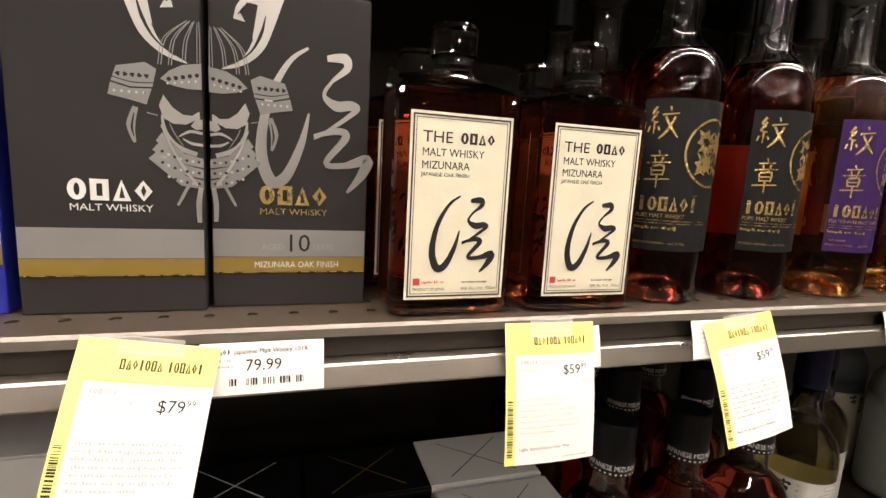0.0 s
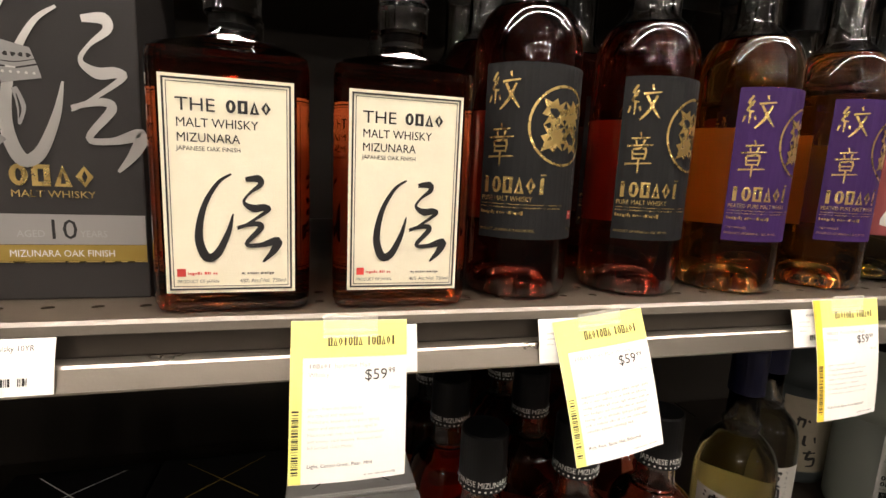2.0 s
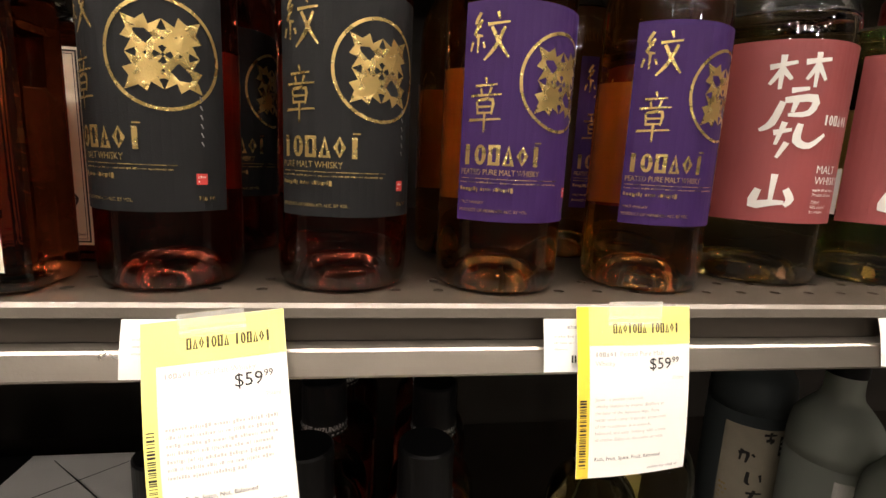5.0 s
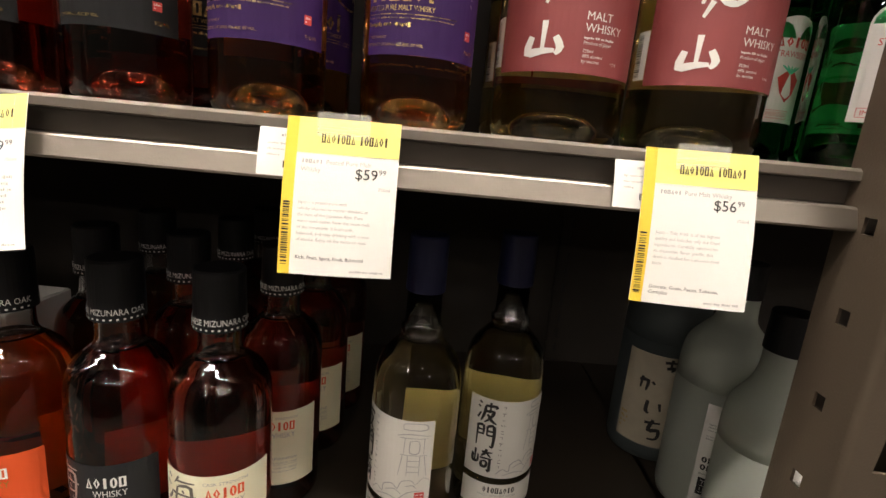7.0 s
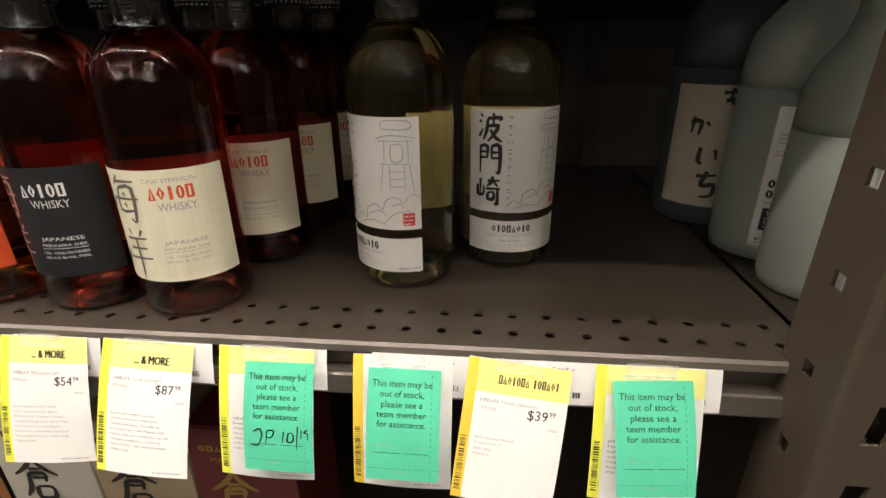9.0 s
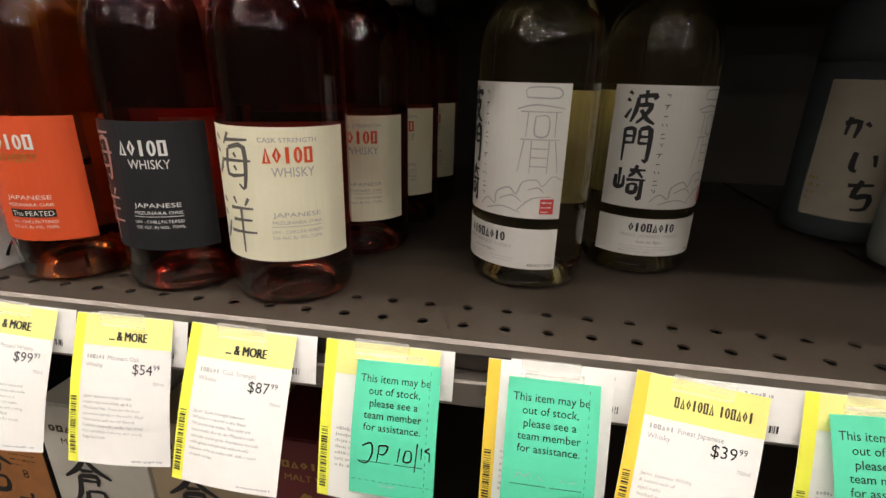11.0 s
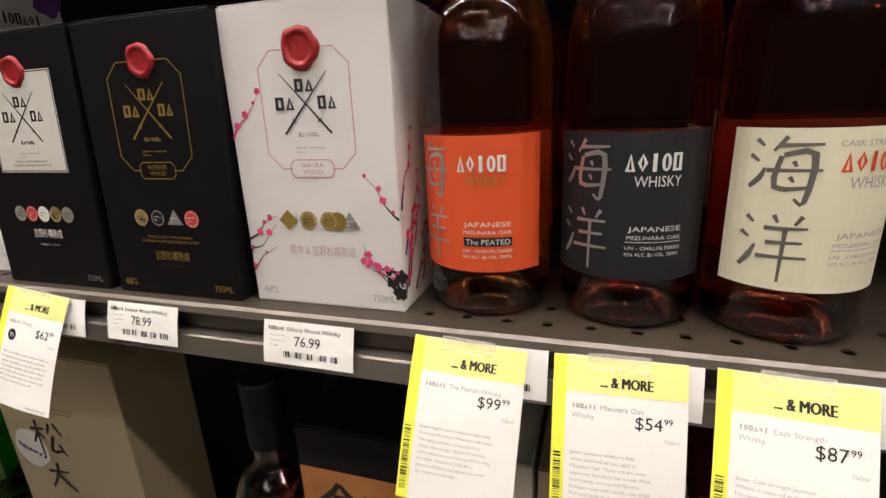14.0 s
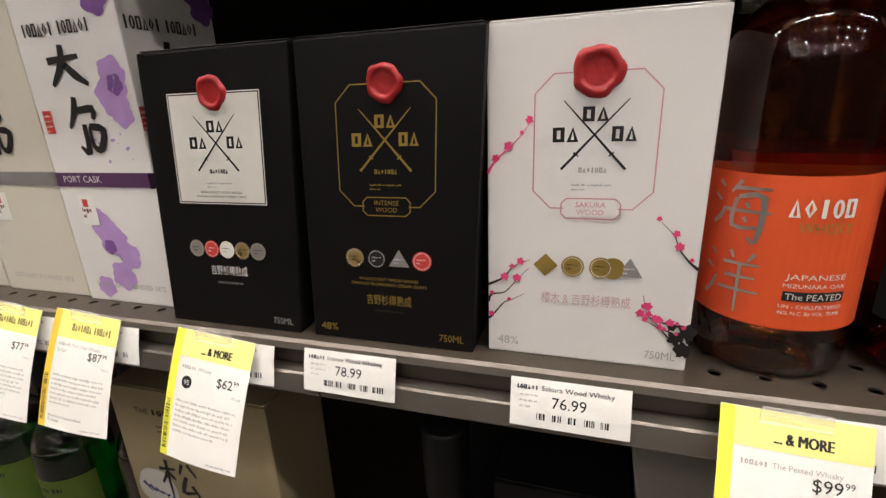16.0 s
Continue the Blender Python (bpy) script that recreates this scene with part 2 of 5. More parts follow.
class Print:
    """Ink, foil and paper laid on a flat or round face. u to the right, v up, in metres; bend(u, v, d) gives the place d metres proud."""

    def __init__(self, bend, step=0.004):
        self.bend, self.step, self.layers, self.level = bend, step, {}, 0

    def put(self, mat, polys, level):
        verts, faces = self.layers.setdefault((mat, level), ([], []))
        self.level += 1
        for k, pts in enumerate(polys):
            base = len(verts)
            lift = 0.00025 + 0.00012 * level + (0.000003 * (self.level % 25) + 0.000001 * (k % 9) if level else 0)
            verts += [self.bend(u, v, lift) for u, v in pts]
            faces.append(tuple(range(base, base + len(pts))))

    def rect(self, mat, u0, v0, u1, v1, level=1):
        n = max(1, int(abs(u1 - u0) / self.step))
        k = max(1, int(abs(v1 - v0) / 0.008))
        for i in range(n):
            for j in range(k):
                a, b = u0 + (u1 - u0) * i / n, u0 + (u1 - u0) * (i + 1) / n
                c, d = v0 + (v1 - v0) * j / k, v0 + (v1 - v0) * (j + 1) / k
                self.put(mat, [[(a, c), (b, c), (b, d), (a, d)]], level)

    def border(self, mat, u0, v0, u1, v1, w, level=1):
        self.rect(mat, u0, v0, u1, v0 + w, level)
        self.rect(mat, u0, v1 - w, u1, v1, level)
        self.rect(mat, u0, v0 + w, u0 + w, v1 - w, level)
        self.rect(mat, u1 - w, v0 + w, u1, v1 - w, level)

    def disc(self, mat, u, v, r, level=1, n=20, wobble=0.0, squash=1.0):
        ring = [(u + r * (1 + wobble * math.sin(5 * a + u * 900) + wobble * 0.6 * math.sin(11 * a)) * math.cos(a), v + squash * r * (1 + wobble * math.sin(5 * a + u * 900)) * math.sin(a)) for a in (2 * math.pi * k / n for k in range(n))]
        self.put(mat, [[(u, v), ring[k], ring[(k + 1) % n]] for k in range(n)], level)

    def ribbon(self, mat, pts, widths, level=2, fine=4):
        """A brush stroke through pts; widths at its points."""
        p = [pts[0], *pts, pts[-1]]
        w = [widths[0], *widths, widths[-1]]
        line = []
        for i in range(1, len(p) - 2):
            for k in range(fine + (i == len(p) - 3)):
                t = k / fine
                q = [0.5 * (2 * p[i][c] + (p[i + 1][c] - p[i - 1][c]) * t + (2 * p[i - 1][c] - 5 * p[i][c] + 4 * p[i + 1][c] - p[i + 2][c]) * t * t + (3 * p[i][c] - p[i - 1][c] - 3 * p[i + 1][c] + p[i + 2][c]) * t ** 3) for c in (0, 1)]
                line.append((q, w[i] + (w[i + 1] - w[i]) * t))
        edges = []
        for i, (q, width) in enumerate(line):
            a, b = line[max(0, i - 1)][0], line[min(len(line) - 1, i + 1)][0]
            d = Vector((b[0] - a[0], b[1] - a[1]))
            d = d.normalized() if d.length > 1e-9 else Vector((1, 0))
            edges.append(((q[0] - d.y * width / 2, q[1] + d.x * width / 2), (q[0] + d.y * width / 2, q[1] - d.x * width / 2)))
        self.put(mat, [[a[1], b[1], b[0], a[0]] for a, b in zip(edges, edges[1:])], level)

    def strokes(self, mat, code, u, v, w, h, width, level=2):
        """Brush marks written as 'x,y x,y; ...' on a 0..9 grid, drawn in the box w x h whose lower left is (u, v)."""
        for stroke in code.split(";"):
            pts = [tuple(float(c) for c in q.split(",")) for q in stroke.split()]
            pts = [(u + w * x / 9, v + h * y / 9) for x, y in pts]
            n = len(pts)
            widths = [width * (1.15 - 0.55 * abs(2 * i / max(1, n - 1) - 0.7)) for i in range(n)]
            self.ribbon(mat, pts, widths, level, 3)

    def words(self, mat, text, u, v, size, align="L", level=2, width=None, lean=0.0):
        verts, faces = text_shape(text, 0.01)
        wide = max(x for x, _ in verts)
        sx = sy = size / 0.007
        if width:
            sx = width / wide
        off = {"L": 0, "C": wide / 2, "R": wide}[align]
        store, kept = self.layers.setdefault((mat, level), ([], []))
        base = len(store)
        store += [self.bend(u + (x - off) * sx + lean * y * sy, v + y * sy, 0.00025 + 0.00012 * level) for x, y in verts]
        kept += [tuple(base + i for i in f) for f in faces]

    def blocks(self, mat, counts, u, v, w, h, level=2):
        """A mark in plain shapes: rings, bars, triangles and lozenges, a gap between groups."""
        groups = counts if isinstance(counts, (tuple, list)) else (counts,)
        total = sum(groups) + 0.7 * (len(groups) - 1)
        x, s = u, w / total
        for g in groups:
            for k in range(g):
                a, b, t = x + s * 0.06, x + s * 0.90, min(s * 0.29, h * 0.34) * (1.1 if h < 0.006 else 1)
                m, kind = (a + b) / 2, (k * 3 + g + 1) % 5
                if kind == 2:
                    self.put(mat, [[(m - t * 0.6, v), (m + t * 0.6, v), (m + t * 0.6, v + h), (m - t * 0.6, v + h)]], level)
                else:
                    if kind == 0:
                        out = [(m + (b - a) / 2 * math.cos(q), v + h / 2 + h / 2 * math.sin(q)) for q in (2 * math.pi * n / 16 for n in range(16))]
                    elif kind == 1:
                        out = [(a, v), (b, v), (m, v + h)]
                    elif kind == 3:
                        out = [(a, v), (b, v), (b, v + h), (a, v + h)]
                    else:
                        out = [(m, v), (b, v + h / 2), (m, v + h), (a, v + h / 2)]
                    cy = sum(q[1] for q in out) / len(out)
                    kx, ky = max(0.1, 1 - 2 * t / (b - a)), max(0.1, 1 - 2 * t * 0.8 / h)
                    inner = [(m + (p - m) * kx, cy + (q - cy) * ky) for p, q in out]
                    n = len(out)
                    self.put(mat, [[out[c], out[(c + 1) % n], inner[(c + 1) % n], inner[c]] for c in range(n)], level)
                x += s
            x += s * 0.7

    def lines(self, mat, u0, u1, v_top, rows, pitch, thick, level=2, seed=1):
        """Lines of small print that cannot be read, as broken bars."""
        rnd = random.Random(seed)
        for r in range(rows):
            x, v = u0, v_top - r * pitch
            end = u1 - (u1 - u0) * (rnd.uniform(0.3, 0.7) if r == rows - 1 and rows > 1 else rnd.uniform(0, 0.12))
            while x < end:
                for k in range(rnd.randint(2, 8)):
                    w = thick * rnd.choice((0.25, 0.55, 0.7))
                    if x + w > end:
                        break
                    low = v - thick * (0.3 if rnd.random() < 0.12 else 0)
                    high = v + thick * rnd.choice((0.7, 0.7, 1.0))
                    self.put(mat, [[(x, low), (x + w, low), (x + w, high), (x, high)]], level)
                    x += w + thick * 0.25
                x += thick * 0.6

    def barcode(self, mat, u0, v0, u1, v1, upright=True, level=2, seed=2):
        rnd = random.Random(seed)
        x, end = (u0, u1) if upright else (v0, v1)
        while x < end:
            w = rnd.choice((0.0003, 0.0005, 0.0009))
            q = [(x, v0), (x + w, v0), (x + w, v1), (x, v1)] if upright else [(u0, x), (u1, x), (u1, x + w), (u0, x + w)]
            self.put(mat, [q], level)
            x += w + rnd.choice((0.0004, 0.0006, 0.001))

    def make(self, parent, name="print", paper="label"):
        sheet = None
        for (mat, level), (verts, faces) in sorted(self.layers.items(), key=lambda q: q[0][1]):
            kind = paper if level == 0 else name
            ob = part_data(kind, verts, faces, mat, sheet or parent, smooth=level == 0)
            if level == 0 and sheet is None:
                sheet = ob
        return sheet


def flat(y, rack=0.0):
    return lambda u, v, d: (u + rack * v, y - d, v)


def round_face(r, turn=0.0):
    a0 = radians(turn)
    return lambda u, v, d: ((r + d) * math.sin(u / r + a0), -(r + d) * math.cos(u / r + a0), v)


# brush marks on a 0..9 grid
MARK_TRUST_L = "4.1,9 2.6,8 1.1,5.6 .5,2.6 1.2,.6 2.4,.9 3.6,3 4.2,5"
MARK_TRUST_R = "5.6,8.5 7,8.6 7.2,8 6,7.1 5.4,6.2 6.4,5.6 7.6,5.7 8,5.4 5.6,3.9 4.6,3.4; 4.6,3.6 6.6,4 7.2,3.6 5.6,1.9 7.2,1.8 9,2.2 8.6,1.2 7.4,0"
MARK_A = "2.4,9 1.4,7.4 2.6,6.6; 2.8,7.8 1.2,5.6 3,5.2; 2,5.4 2,2.4; .8,4.4 .3,2.8; 3.2,4.2 3.6,3.2; 6.2,9 6.6,7.8; 4,7 8.8,7.4; 5,6.6 6.8,4 8.9,1.6; 7.8,6.6 6,3.4 3.6,1.2"
MARK_B = "4.4,9 4.8,8; 1.8,7.6 7.4,7.9; 3.2,7.2 3.6,6.2; 6,7.4 5.4,6.2; .6,6 8.6,6.3; 2.4,5.2 2.6,3; 2.4,5.2 6.4,5.4 6.2,3; 2.6,4.2 6.2,4.3; 2.6,3.2 6.2,3.3; .3,2 8.8,2.3; 4.5,3.2 4.5,0"
MARK_SEA = "1,8.6 2,7.8; .4,6.6 1.6,5.8; .6,2.4 1.8,3.6 2.4,5; 4.6,9 3.2,7.2; 3.8,7.9 8.6,8.1; 4.2,6.6 3.8,2.6 8,2.8; 4.4,6.7 7.8,6.9 7.4,.8 6.2,1.2; 2.6,4.7 8.9,4.9; 5.6,6 6,5.3; 5.4,4 5.9,3.3"
MARK_OCEAN = "1,8.6 2,7.8; .4,6.4 1.6,5.7; .6,1.6 1.8,3.2 2.5,4.8; 4.4,9 5,8; 7.8,9 7,7.8; 3.4,7.2 8.6,7.4; 3.8,5.3 8.2,5.5; 2.8,3.3 8.9,3.5; 6,7.3 5.9,0"
MARK_FOOT = "1.9,8.8 1.9,6; .4,7.8 3.6,8.2; 1.9,7.6 .6,6.4; 2,7.6 3.2,6.8; 6.2,9 6.2,6.2; 4.6,8.2 8,8.5; 6.2,8 5,6.8; 6.3,8 7.6,6.8; 3.4,5.9 5.6,6.1; 2.6,5 1.6,3.2 .2,2.6; 2.8,5.1 6.6,5.3 6,4.1 3.4,3.9; 4.2,5 3.9,4.1; 3.2,3.3 2.4,1.4; 2,2.4 4.2,2.7; 5.2,3.2 5,1.8 6.8,1.4 8.9,2.4; 3.8,1.6 2.8,.3"
MARK_MOUNT = "4.4,9 4.2,2; 1.6,5.4 .8,1.8 4.2,2.2 7,2.4; 7,5.6 8.2,3.2 7.2,1.6"
MARK_WAVE = "1,8.6 2,7.9; .6,6.8 1.6,6.2; .6,2 2,4.4; 3.6,7.4 8.4,7.8 7.8,6.8; 3.8,7.2 3.4,4 2.2,1; 5.8,9 5.8,5.2; 3.8,5.2 7.4,5.4 5.8,2.6 3.8,.8; 4.8,4.2 6.6,2 8.8,.8"
MARK_GATE = "1.2,8.8 1.2,.4; 1.2,8.6 3.8,8.7 3.8,5; 1.4,6.9 3.6,7; 1.4,5.2 3.6,5.3; 5.4,8.7 5.4,5; 5.4,8.7 8.2,8.8 8.2,1 7,1.2; 5.6,6.9 8,7; 5.6,5.2 8,5.3"
MARK_CAPE = "1.4,8 1.4,3; .3,6 .4,3 2.6,3.2 2.7,6; 6.2,9 5.4,7 4,5.8; 4.2,7.6 8.6,7.8; 6.4,7.4 8,5.8; 3.6,5 8.9,5.2; 4.4,3.8 4.4,1.8 6.4,1.9 6.4,3.9 4.4,3.8; 7.9,5 7.8,.2 6.8,.6"
MARK_STORE = "4.6,9 3,7 .3,5.2; 4.8,8.8 6.4,7 8.9,5.6; 3.4,6.6 5.8,6.8; 3,5.6 6.2,5.8 6,4; 3.1,4.8 6,4.9; 3,5.6 2.4,2.6 1,.4; 3.8,2.8 3.6,.4 6.6,.6 6.8,2.9 3.8,2.8"
MARK_LUCK = "4.4,9 4.3,5.2; 1.2,7.4 7.8,7.7; 2,5.2 7,5.4; 2.6,3.8 2.8,.6 6.4,.8 6.6,3.9 2.6,3.8"
MARK_PINE = "2.2,9 2.2,0; .3,6.6 4.2,7; 2.2,6 .4,3; 2.3,6 3.8,4.4; 6,8.6 5,6 ; 7.2,8.8 8.9,6; 6.4,5.6 5,1.6 8,2; 7.4,3.6 8.8,.8"
MARK_BIG = "1,6.2 8,6.8; 4.6,9 4,5.8 1,1.6; 4.4,5.6 6.4,3.4 8.9,1.6"
MARK_STONE = "3,9 2.4,7 .3,4; 3,6.8 7,7 6.4,5.4; 4,4.6 3.6,0 1.8,1; 5.2,4.2 8.4,3.6 7,.6 5.2,1 5.2,4.2"
MARK_K1 = "5,9 4.6,5.6; 2.6,7.6 7,8; 3.4,5.4 6,5.8 5,4.4"
MARK_K2 = "1.6,8.6 1.2,4; .6,7 3.6,7.4 3.2,3.4; 5,7.4 6,6.4"
MARK_K3 = "2,8 1.8,4 3,3; 6,7.6 6.6,4.6"
MARK_K4 = "1.6,7.4 7,8; 4.4,9 3.2,4.6 6.6,5 6.4,1.6 3.4,1"


# ---------------------------------------------------------------- structure
X0, XP, X1 = -1.10, 0.775, 1.90        # bay ends: far side, post, next bay
DEPTH = 0.47
structure("floor", box_bm(-9, -15, -0.1, 10, 1.2, 0.0), FLOORM, "polished concrete shop floor", "floor")
structure("ceiling", box_bm(-9, -15, 4.2, 10, 1.2, 4.3), CEILM, "dark painted shop ceiling", "ceiling")
structure("wall_north", box_bm(-9, 1.2, 0, 10, 1.3, 4.2), WALLM, "plain wall behind the shelving", "wall")
structure("wall_south", box_bm(-9, -15.1, 0, 10, -15, 4.2), WALLM, "plain far wall of the shop", "wall")
structure("wall_east", box_bm(10, -15, 0, 10.1, 1.2, 4.2), WALLM, "plain side wall of the shop", "wall")
structure("wall_west", box_bm(-9.1, -15, 0, -9, 1.2, 4.2), WALLM, "plain side wall of the shop", "wall")
structure("back_panel", box_bm(X0, DEPTH + 0.002, 0.05, X1, DEPTH + 0.02, 2.05), BACK, "dark brown back panel of the shelving", "panel")


def deck(x0, x1, z, y_first):
    """Steel deck with two rows of round holes along its front; plain sheet behind them."""
    px, py, r, th = 0.0222, 0.0206, 0.0031, 0.0012
    nx, ny = int((x1 - x0) / px), 2
    ox = (x1 - x0 - nx * px) / 2
    verts, faces = [], []
    spots = [(-1, -1), (0, -1), (1, -1), (1, 0), (1, 1), (0, 1), (-1, 1), (-1, 0)]
    for i in range(nx):
        for j in range(ny):
            cx, cy = x0 + ox + (i + 0.5) * px, y_first + j * py
            b = len(verts)
            verts += [(cx + sx * px / 2, cy + sy * py / 2, z) for sx, sy in spots]
            ring = [(cx + r * math.cos(a), cy + r * math.sin(a)) for a in (radians(-135 + 45 * k) for k in range(8))]
            verts += [(x, y, z) for x, y in ring] + [(x, y, z - th) for x, y in ring]
            for k in range(8):
                q = (k + 1) % 8
                faces += [(b + k, b + q, b + 8 + q, b + 8 + k), (b + 8 + k, b + 8 + q, b + 16 + q, b + 16 + k)]
    for a, b in ((x0, x0 + ox), (x1 - ox, x1)):
        n = len(verts)
        verts += [(a, y_first - py / 2, z), (b, y_first - py / 2, z), (b, y_first + 1.5 * py, z), (a, y_first + 1.5 * py, z)]
        faces.append((n, n + 1, n + 2, n + 3))
    n = len(verts)
    verts += [(x0, 0.0015, z), (x1, 0.0015, z), (x1, y_first - py / 2, z), (x0, y_first - py / 2, z)]
    verts += [(x0, y_first + 1.5 * py, z), (x1, y_first + 1.5 * py, z), (x1, DEPTH, z), (x0, DEPTH, z)]
    faces += [(n, n + 1, n + 2, n + 3), (n + 4, n + 5, n + 6, n + 7)]
    return verts, faces


def extrude_profile(points, x0, x1):
    verts = [(x, y, z) for x in (x0, x1) for y, z in points]
    n = len(points)
    faces = [(i, (i + 1) % n, n + (i + 1) % n, n + i) for i in range(n)]
    return verts, faces + [tuple(range(n))[::-1], tuple(range(n, 2 * n))]


def shelf(x0, x1, z, y_first, label):
    top = thing("shelf", pose(0, 0, 0), label, "shelf", "steel shelves", "structure")
    v, f = deck(x0, x1, z, y_first)
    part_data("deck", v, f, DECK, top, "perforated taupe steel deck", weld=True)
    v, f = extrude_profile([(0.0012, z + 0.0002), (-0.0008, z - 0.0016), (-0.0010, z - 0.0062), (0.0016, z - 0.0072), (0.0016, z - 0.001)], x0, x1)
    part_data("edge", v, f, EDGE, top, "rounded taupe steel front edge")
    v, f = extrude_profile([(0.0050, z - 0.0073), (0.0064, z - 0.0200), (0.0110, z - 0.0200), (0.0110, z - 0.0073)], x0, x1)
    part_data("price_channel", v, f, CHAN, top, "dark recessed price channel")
    v, f = extrude_profile([(0.0062, z - 0.0202), (-0.0030, z - 0.0204), (-0.0042, z - 0.0216), (-0.0074, z - 0.0320), (-0.0066, z - 0.0334), (0.0062, z - 0.0334)], x0, x1)
    part_data("lower_rail", v, f, LIPM, top, "satin steel lower rail of the price channel")
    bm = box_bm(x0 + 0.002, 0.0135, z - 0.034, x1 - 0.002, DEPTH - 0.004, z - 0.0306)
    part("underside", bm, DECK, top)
    return top


# The shelf at T stays out of view; added to shade the back panel.
for z, y_first in ((T, 0.0175), (U, 0.0258), (L, 0.0172), (B, 0.0172)):
    shelf(X0, XP, z, y_first, "taupe steel shelf with perforated deck and price channel")
    shelf(XP + 0.004, X1, z, y_first, "taupe steel shelf of the next bay beyond the post")


def upright(x, label):
    """Front post: folded steel with small square holes on its side and tapered slots on its face."""
    top = thing("shelf_post", pose(x, 0, 0), label, "post", kind="structure")
    w, d, t = 0.046, 0.048, 0.002
    y0, y1, z0, z1 = -0.040, 0.008, 0.0, 2.0
    pitch = 0.0508

    def sheet(name, place, width, hole, first):
        verts, faces = [], []
        z = first
        n = int((z1 - first) / pitch)
        for i in range(n):
            za, zb = first + i * pitch, first + (i + 1) * pitch
            hx0, hx1, hx2, hx3, hz0, hz1 = hole
            outer = [(0, za), (width, za), (width, zb), (0, zb)]
            inner = [(hx0, za + hz0), (hx1, za + hz0), (hx2, za + hz1), (hx3, za + hz1)]
            b = len(verts)
            verts += [place(u, v, 0) for u, v in outer + inner] + [place(u, v, t) for u, v in inner]
            for k in range(4):
                q = (k + 1) % 4
                faces += [(b + k, b + q, b + 4 + q, b + 4 + k), (b + 4 + k, b + 4 + q, b + 8 + q, b + 8 + k)]
        part_data(name, verts, faces, POST, top, weld=True)

    sheet("side", lambda u, v, s: (s, y1 - u, v), d - 0.004, (0.018, 0.026, 0.026, 0.018, 0.021, 0.030), 0.0265)
    sheet("face", lambda u, v, s: (0.004 + u, y0 + s, v), w - 0.008, (0.012, 0.022, 0.026, 0.014, 0.010, 0.034), 0.0165)
    sheet("side", lambda u, v, s: (w - s, y1 - u, v), d - 0.004, (0.018, 0.026, 0.026, 0.018, 0.021, 0.030), 0.0265)
    for side in (0, 1):
        pts = [(0.004 - 0.004 * math.cos(a), 0.004 - 0.004 * math.sin(a)) for a in (math.pi / 2 * k / 5 for k in range(6))]
        pts = [(w - u if side else u, y0 + v) for u, v in pts]
        verts = [(u, v, z) for z in (0.0, z1) for u, v in pts]
        part_data("fold", verts, [(k, k + 1, 7 + k, 6 + k) for k in range(5)], POST, top, smooth=True)
    return top


upright(0.7545, "brown painted steel shelf post with square holes and slots")
upright(-1.15, "brown painted steel shelf post at the far end")

bm = box_bm(0.715, 0.4655, 0.05, 0.745, 0.471, 2.0)
strip = thing("slotted_standard", pose(0, 0, 0), "dark slotted metal standard on the back panel", "standard", kind="structure")
part("rail", bm, BACK, strip)
for k in range(30):
    part("slot", box_bm(0.727, 0.4640, 0.90 + k * 0.0254, 0.7315, 0.4652, 0.914 + k * 0.0254), INK, strip)

# ceiling lights over the aisle
for y, half, deep, pitch, count in ((-0.42, 0.22, 0.045, 0.575, 14), (-1.15, 0.20, 0.045, 0.575, 14), (-3.1, 0.07, 0.03, 0.9, 9), (-4.6, 0.06, 0.06, 1.1, 9), (-6.4, 0.09, 0.09, 1.2, 9), (-8.4, 0.10, 0.10, 1.5, 9), (-10.6, 0.12, 0.12, 1.8, 9)):
    first = None
    for k in range(count):
        place = pose(0.2 + pitch * (k - (count - 1) / 2), y, 4.02)
        if first:
            copy_thing(first, place)
            continue
        first = thing("ceiling_light", place, "white tube light hanging below the dark ceiling", "light", "rows of ceiling lights")
        part("housing", box_bm(-half - 0.02, -deep - 0.015, 0.02, half + 0.02, deep + 0.015, 0.08, 0.01), POST, first)
        part("tube", box_bm(-half, -deep, 0.0, half, deep, 0.02), LIGHT, first)
        for s in (-0.8, 0.8):
            part("rod", box_bm(s * half - 0.005, -0.005, 0.08, s * half + 0.005, 0.005, 0.18), POST, first)

# unseen block added across the aisle for dark reflections, closing the place behind the camera
bm = box_bm(-4, -2.6, 0.0, 5, -2.1, 1.7, 0.01)
structure("dark_reflection_block", bm, BACK, "dark shelving unit across the aisle", "shelving")


# ---------------------------------------------------------------- bottles
def bottle(name, m, label, group, profile, fill, liquid, clear=CLEAR, n=56):
    """Round bottle: the filled body up to `fill`, the empty glass above it."""
    top = thing(name, m, label, "bottle", group)
    low = [q for q in profile if q[1] < fill]
    nxt = next(q for q in profile if q[1] >= fill)
    k = (fill - low[-1][1]) / (nxt[1] - low[-1][1])
    r = low[-1][0] + k * (nxt[0] - low[-1][0])
    v, f = lathe([(0, 0.0190), (low[0][0] * 0.24, 0.0185), (low[0][0] * 0.43, 0.0166), (low[0][0] * 0.57, 0.0130), (low[0][0] * 0.66, 0.0085), (low[0][0] * 0.71, 0.0040), (low[0][0] * 0.75, 0.0012), (low[0][0] * 0.84, 0.0003), *low, (r, fill), (0, fill)], n)
    part_data("filled_body", v, f, liquid, top, "glass filled with whisky", True)
    up = [q for q in profile if q[1] > fill]
    r2 = max(0.004, r - 0.0022)
    inner = [(max(0.004, q[0] - 0.0022), q[1]) for q in up]
    v, f = lathe([(r2, fill + 0.0003), (r, fill + 0.0002), *up, *inner[::-1], (r2, fill + 0.0003)], n)
    part_data("neck_glass", v, f, clear, top, "empty glass shoulder and neck", True)
    return top


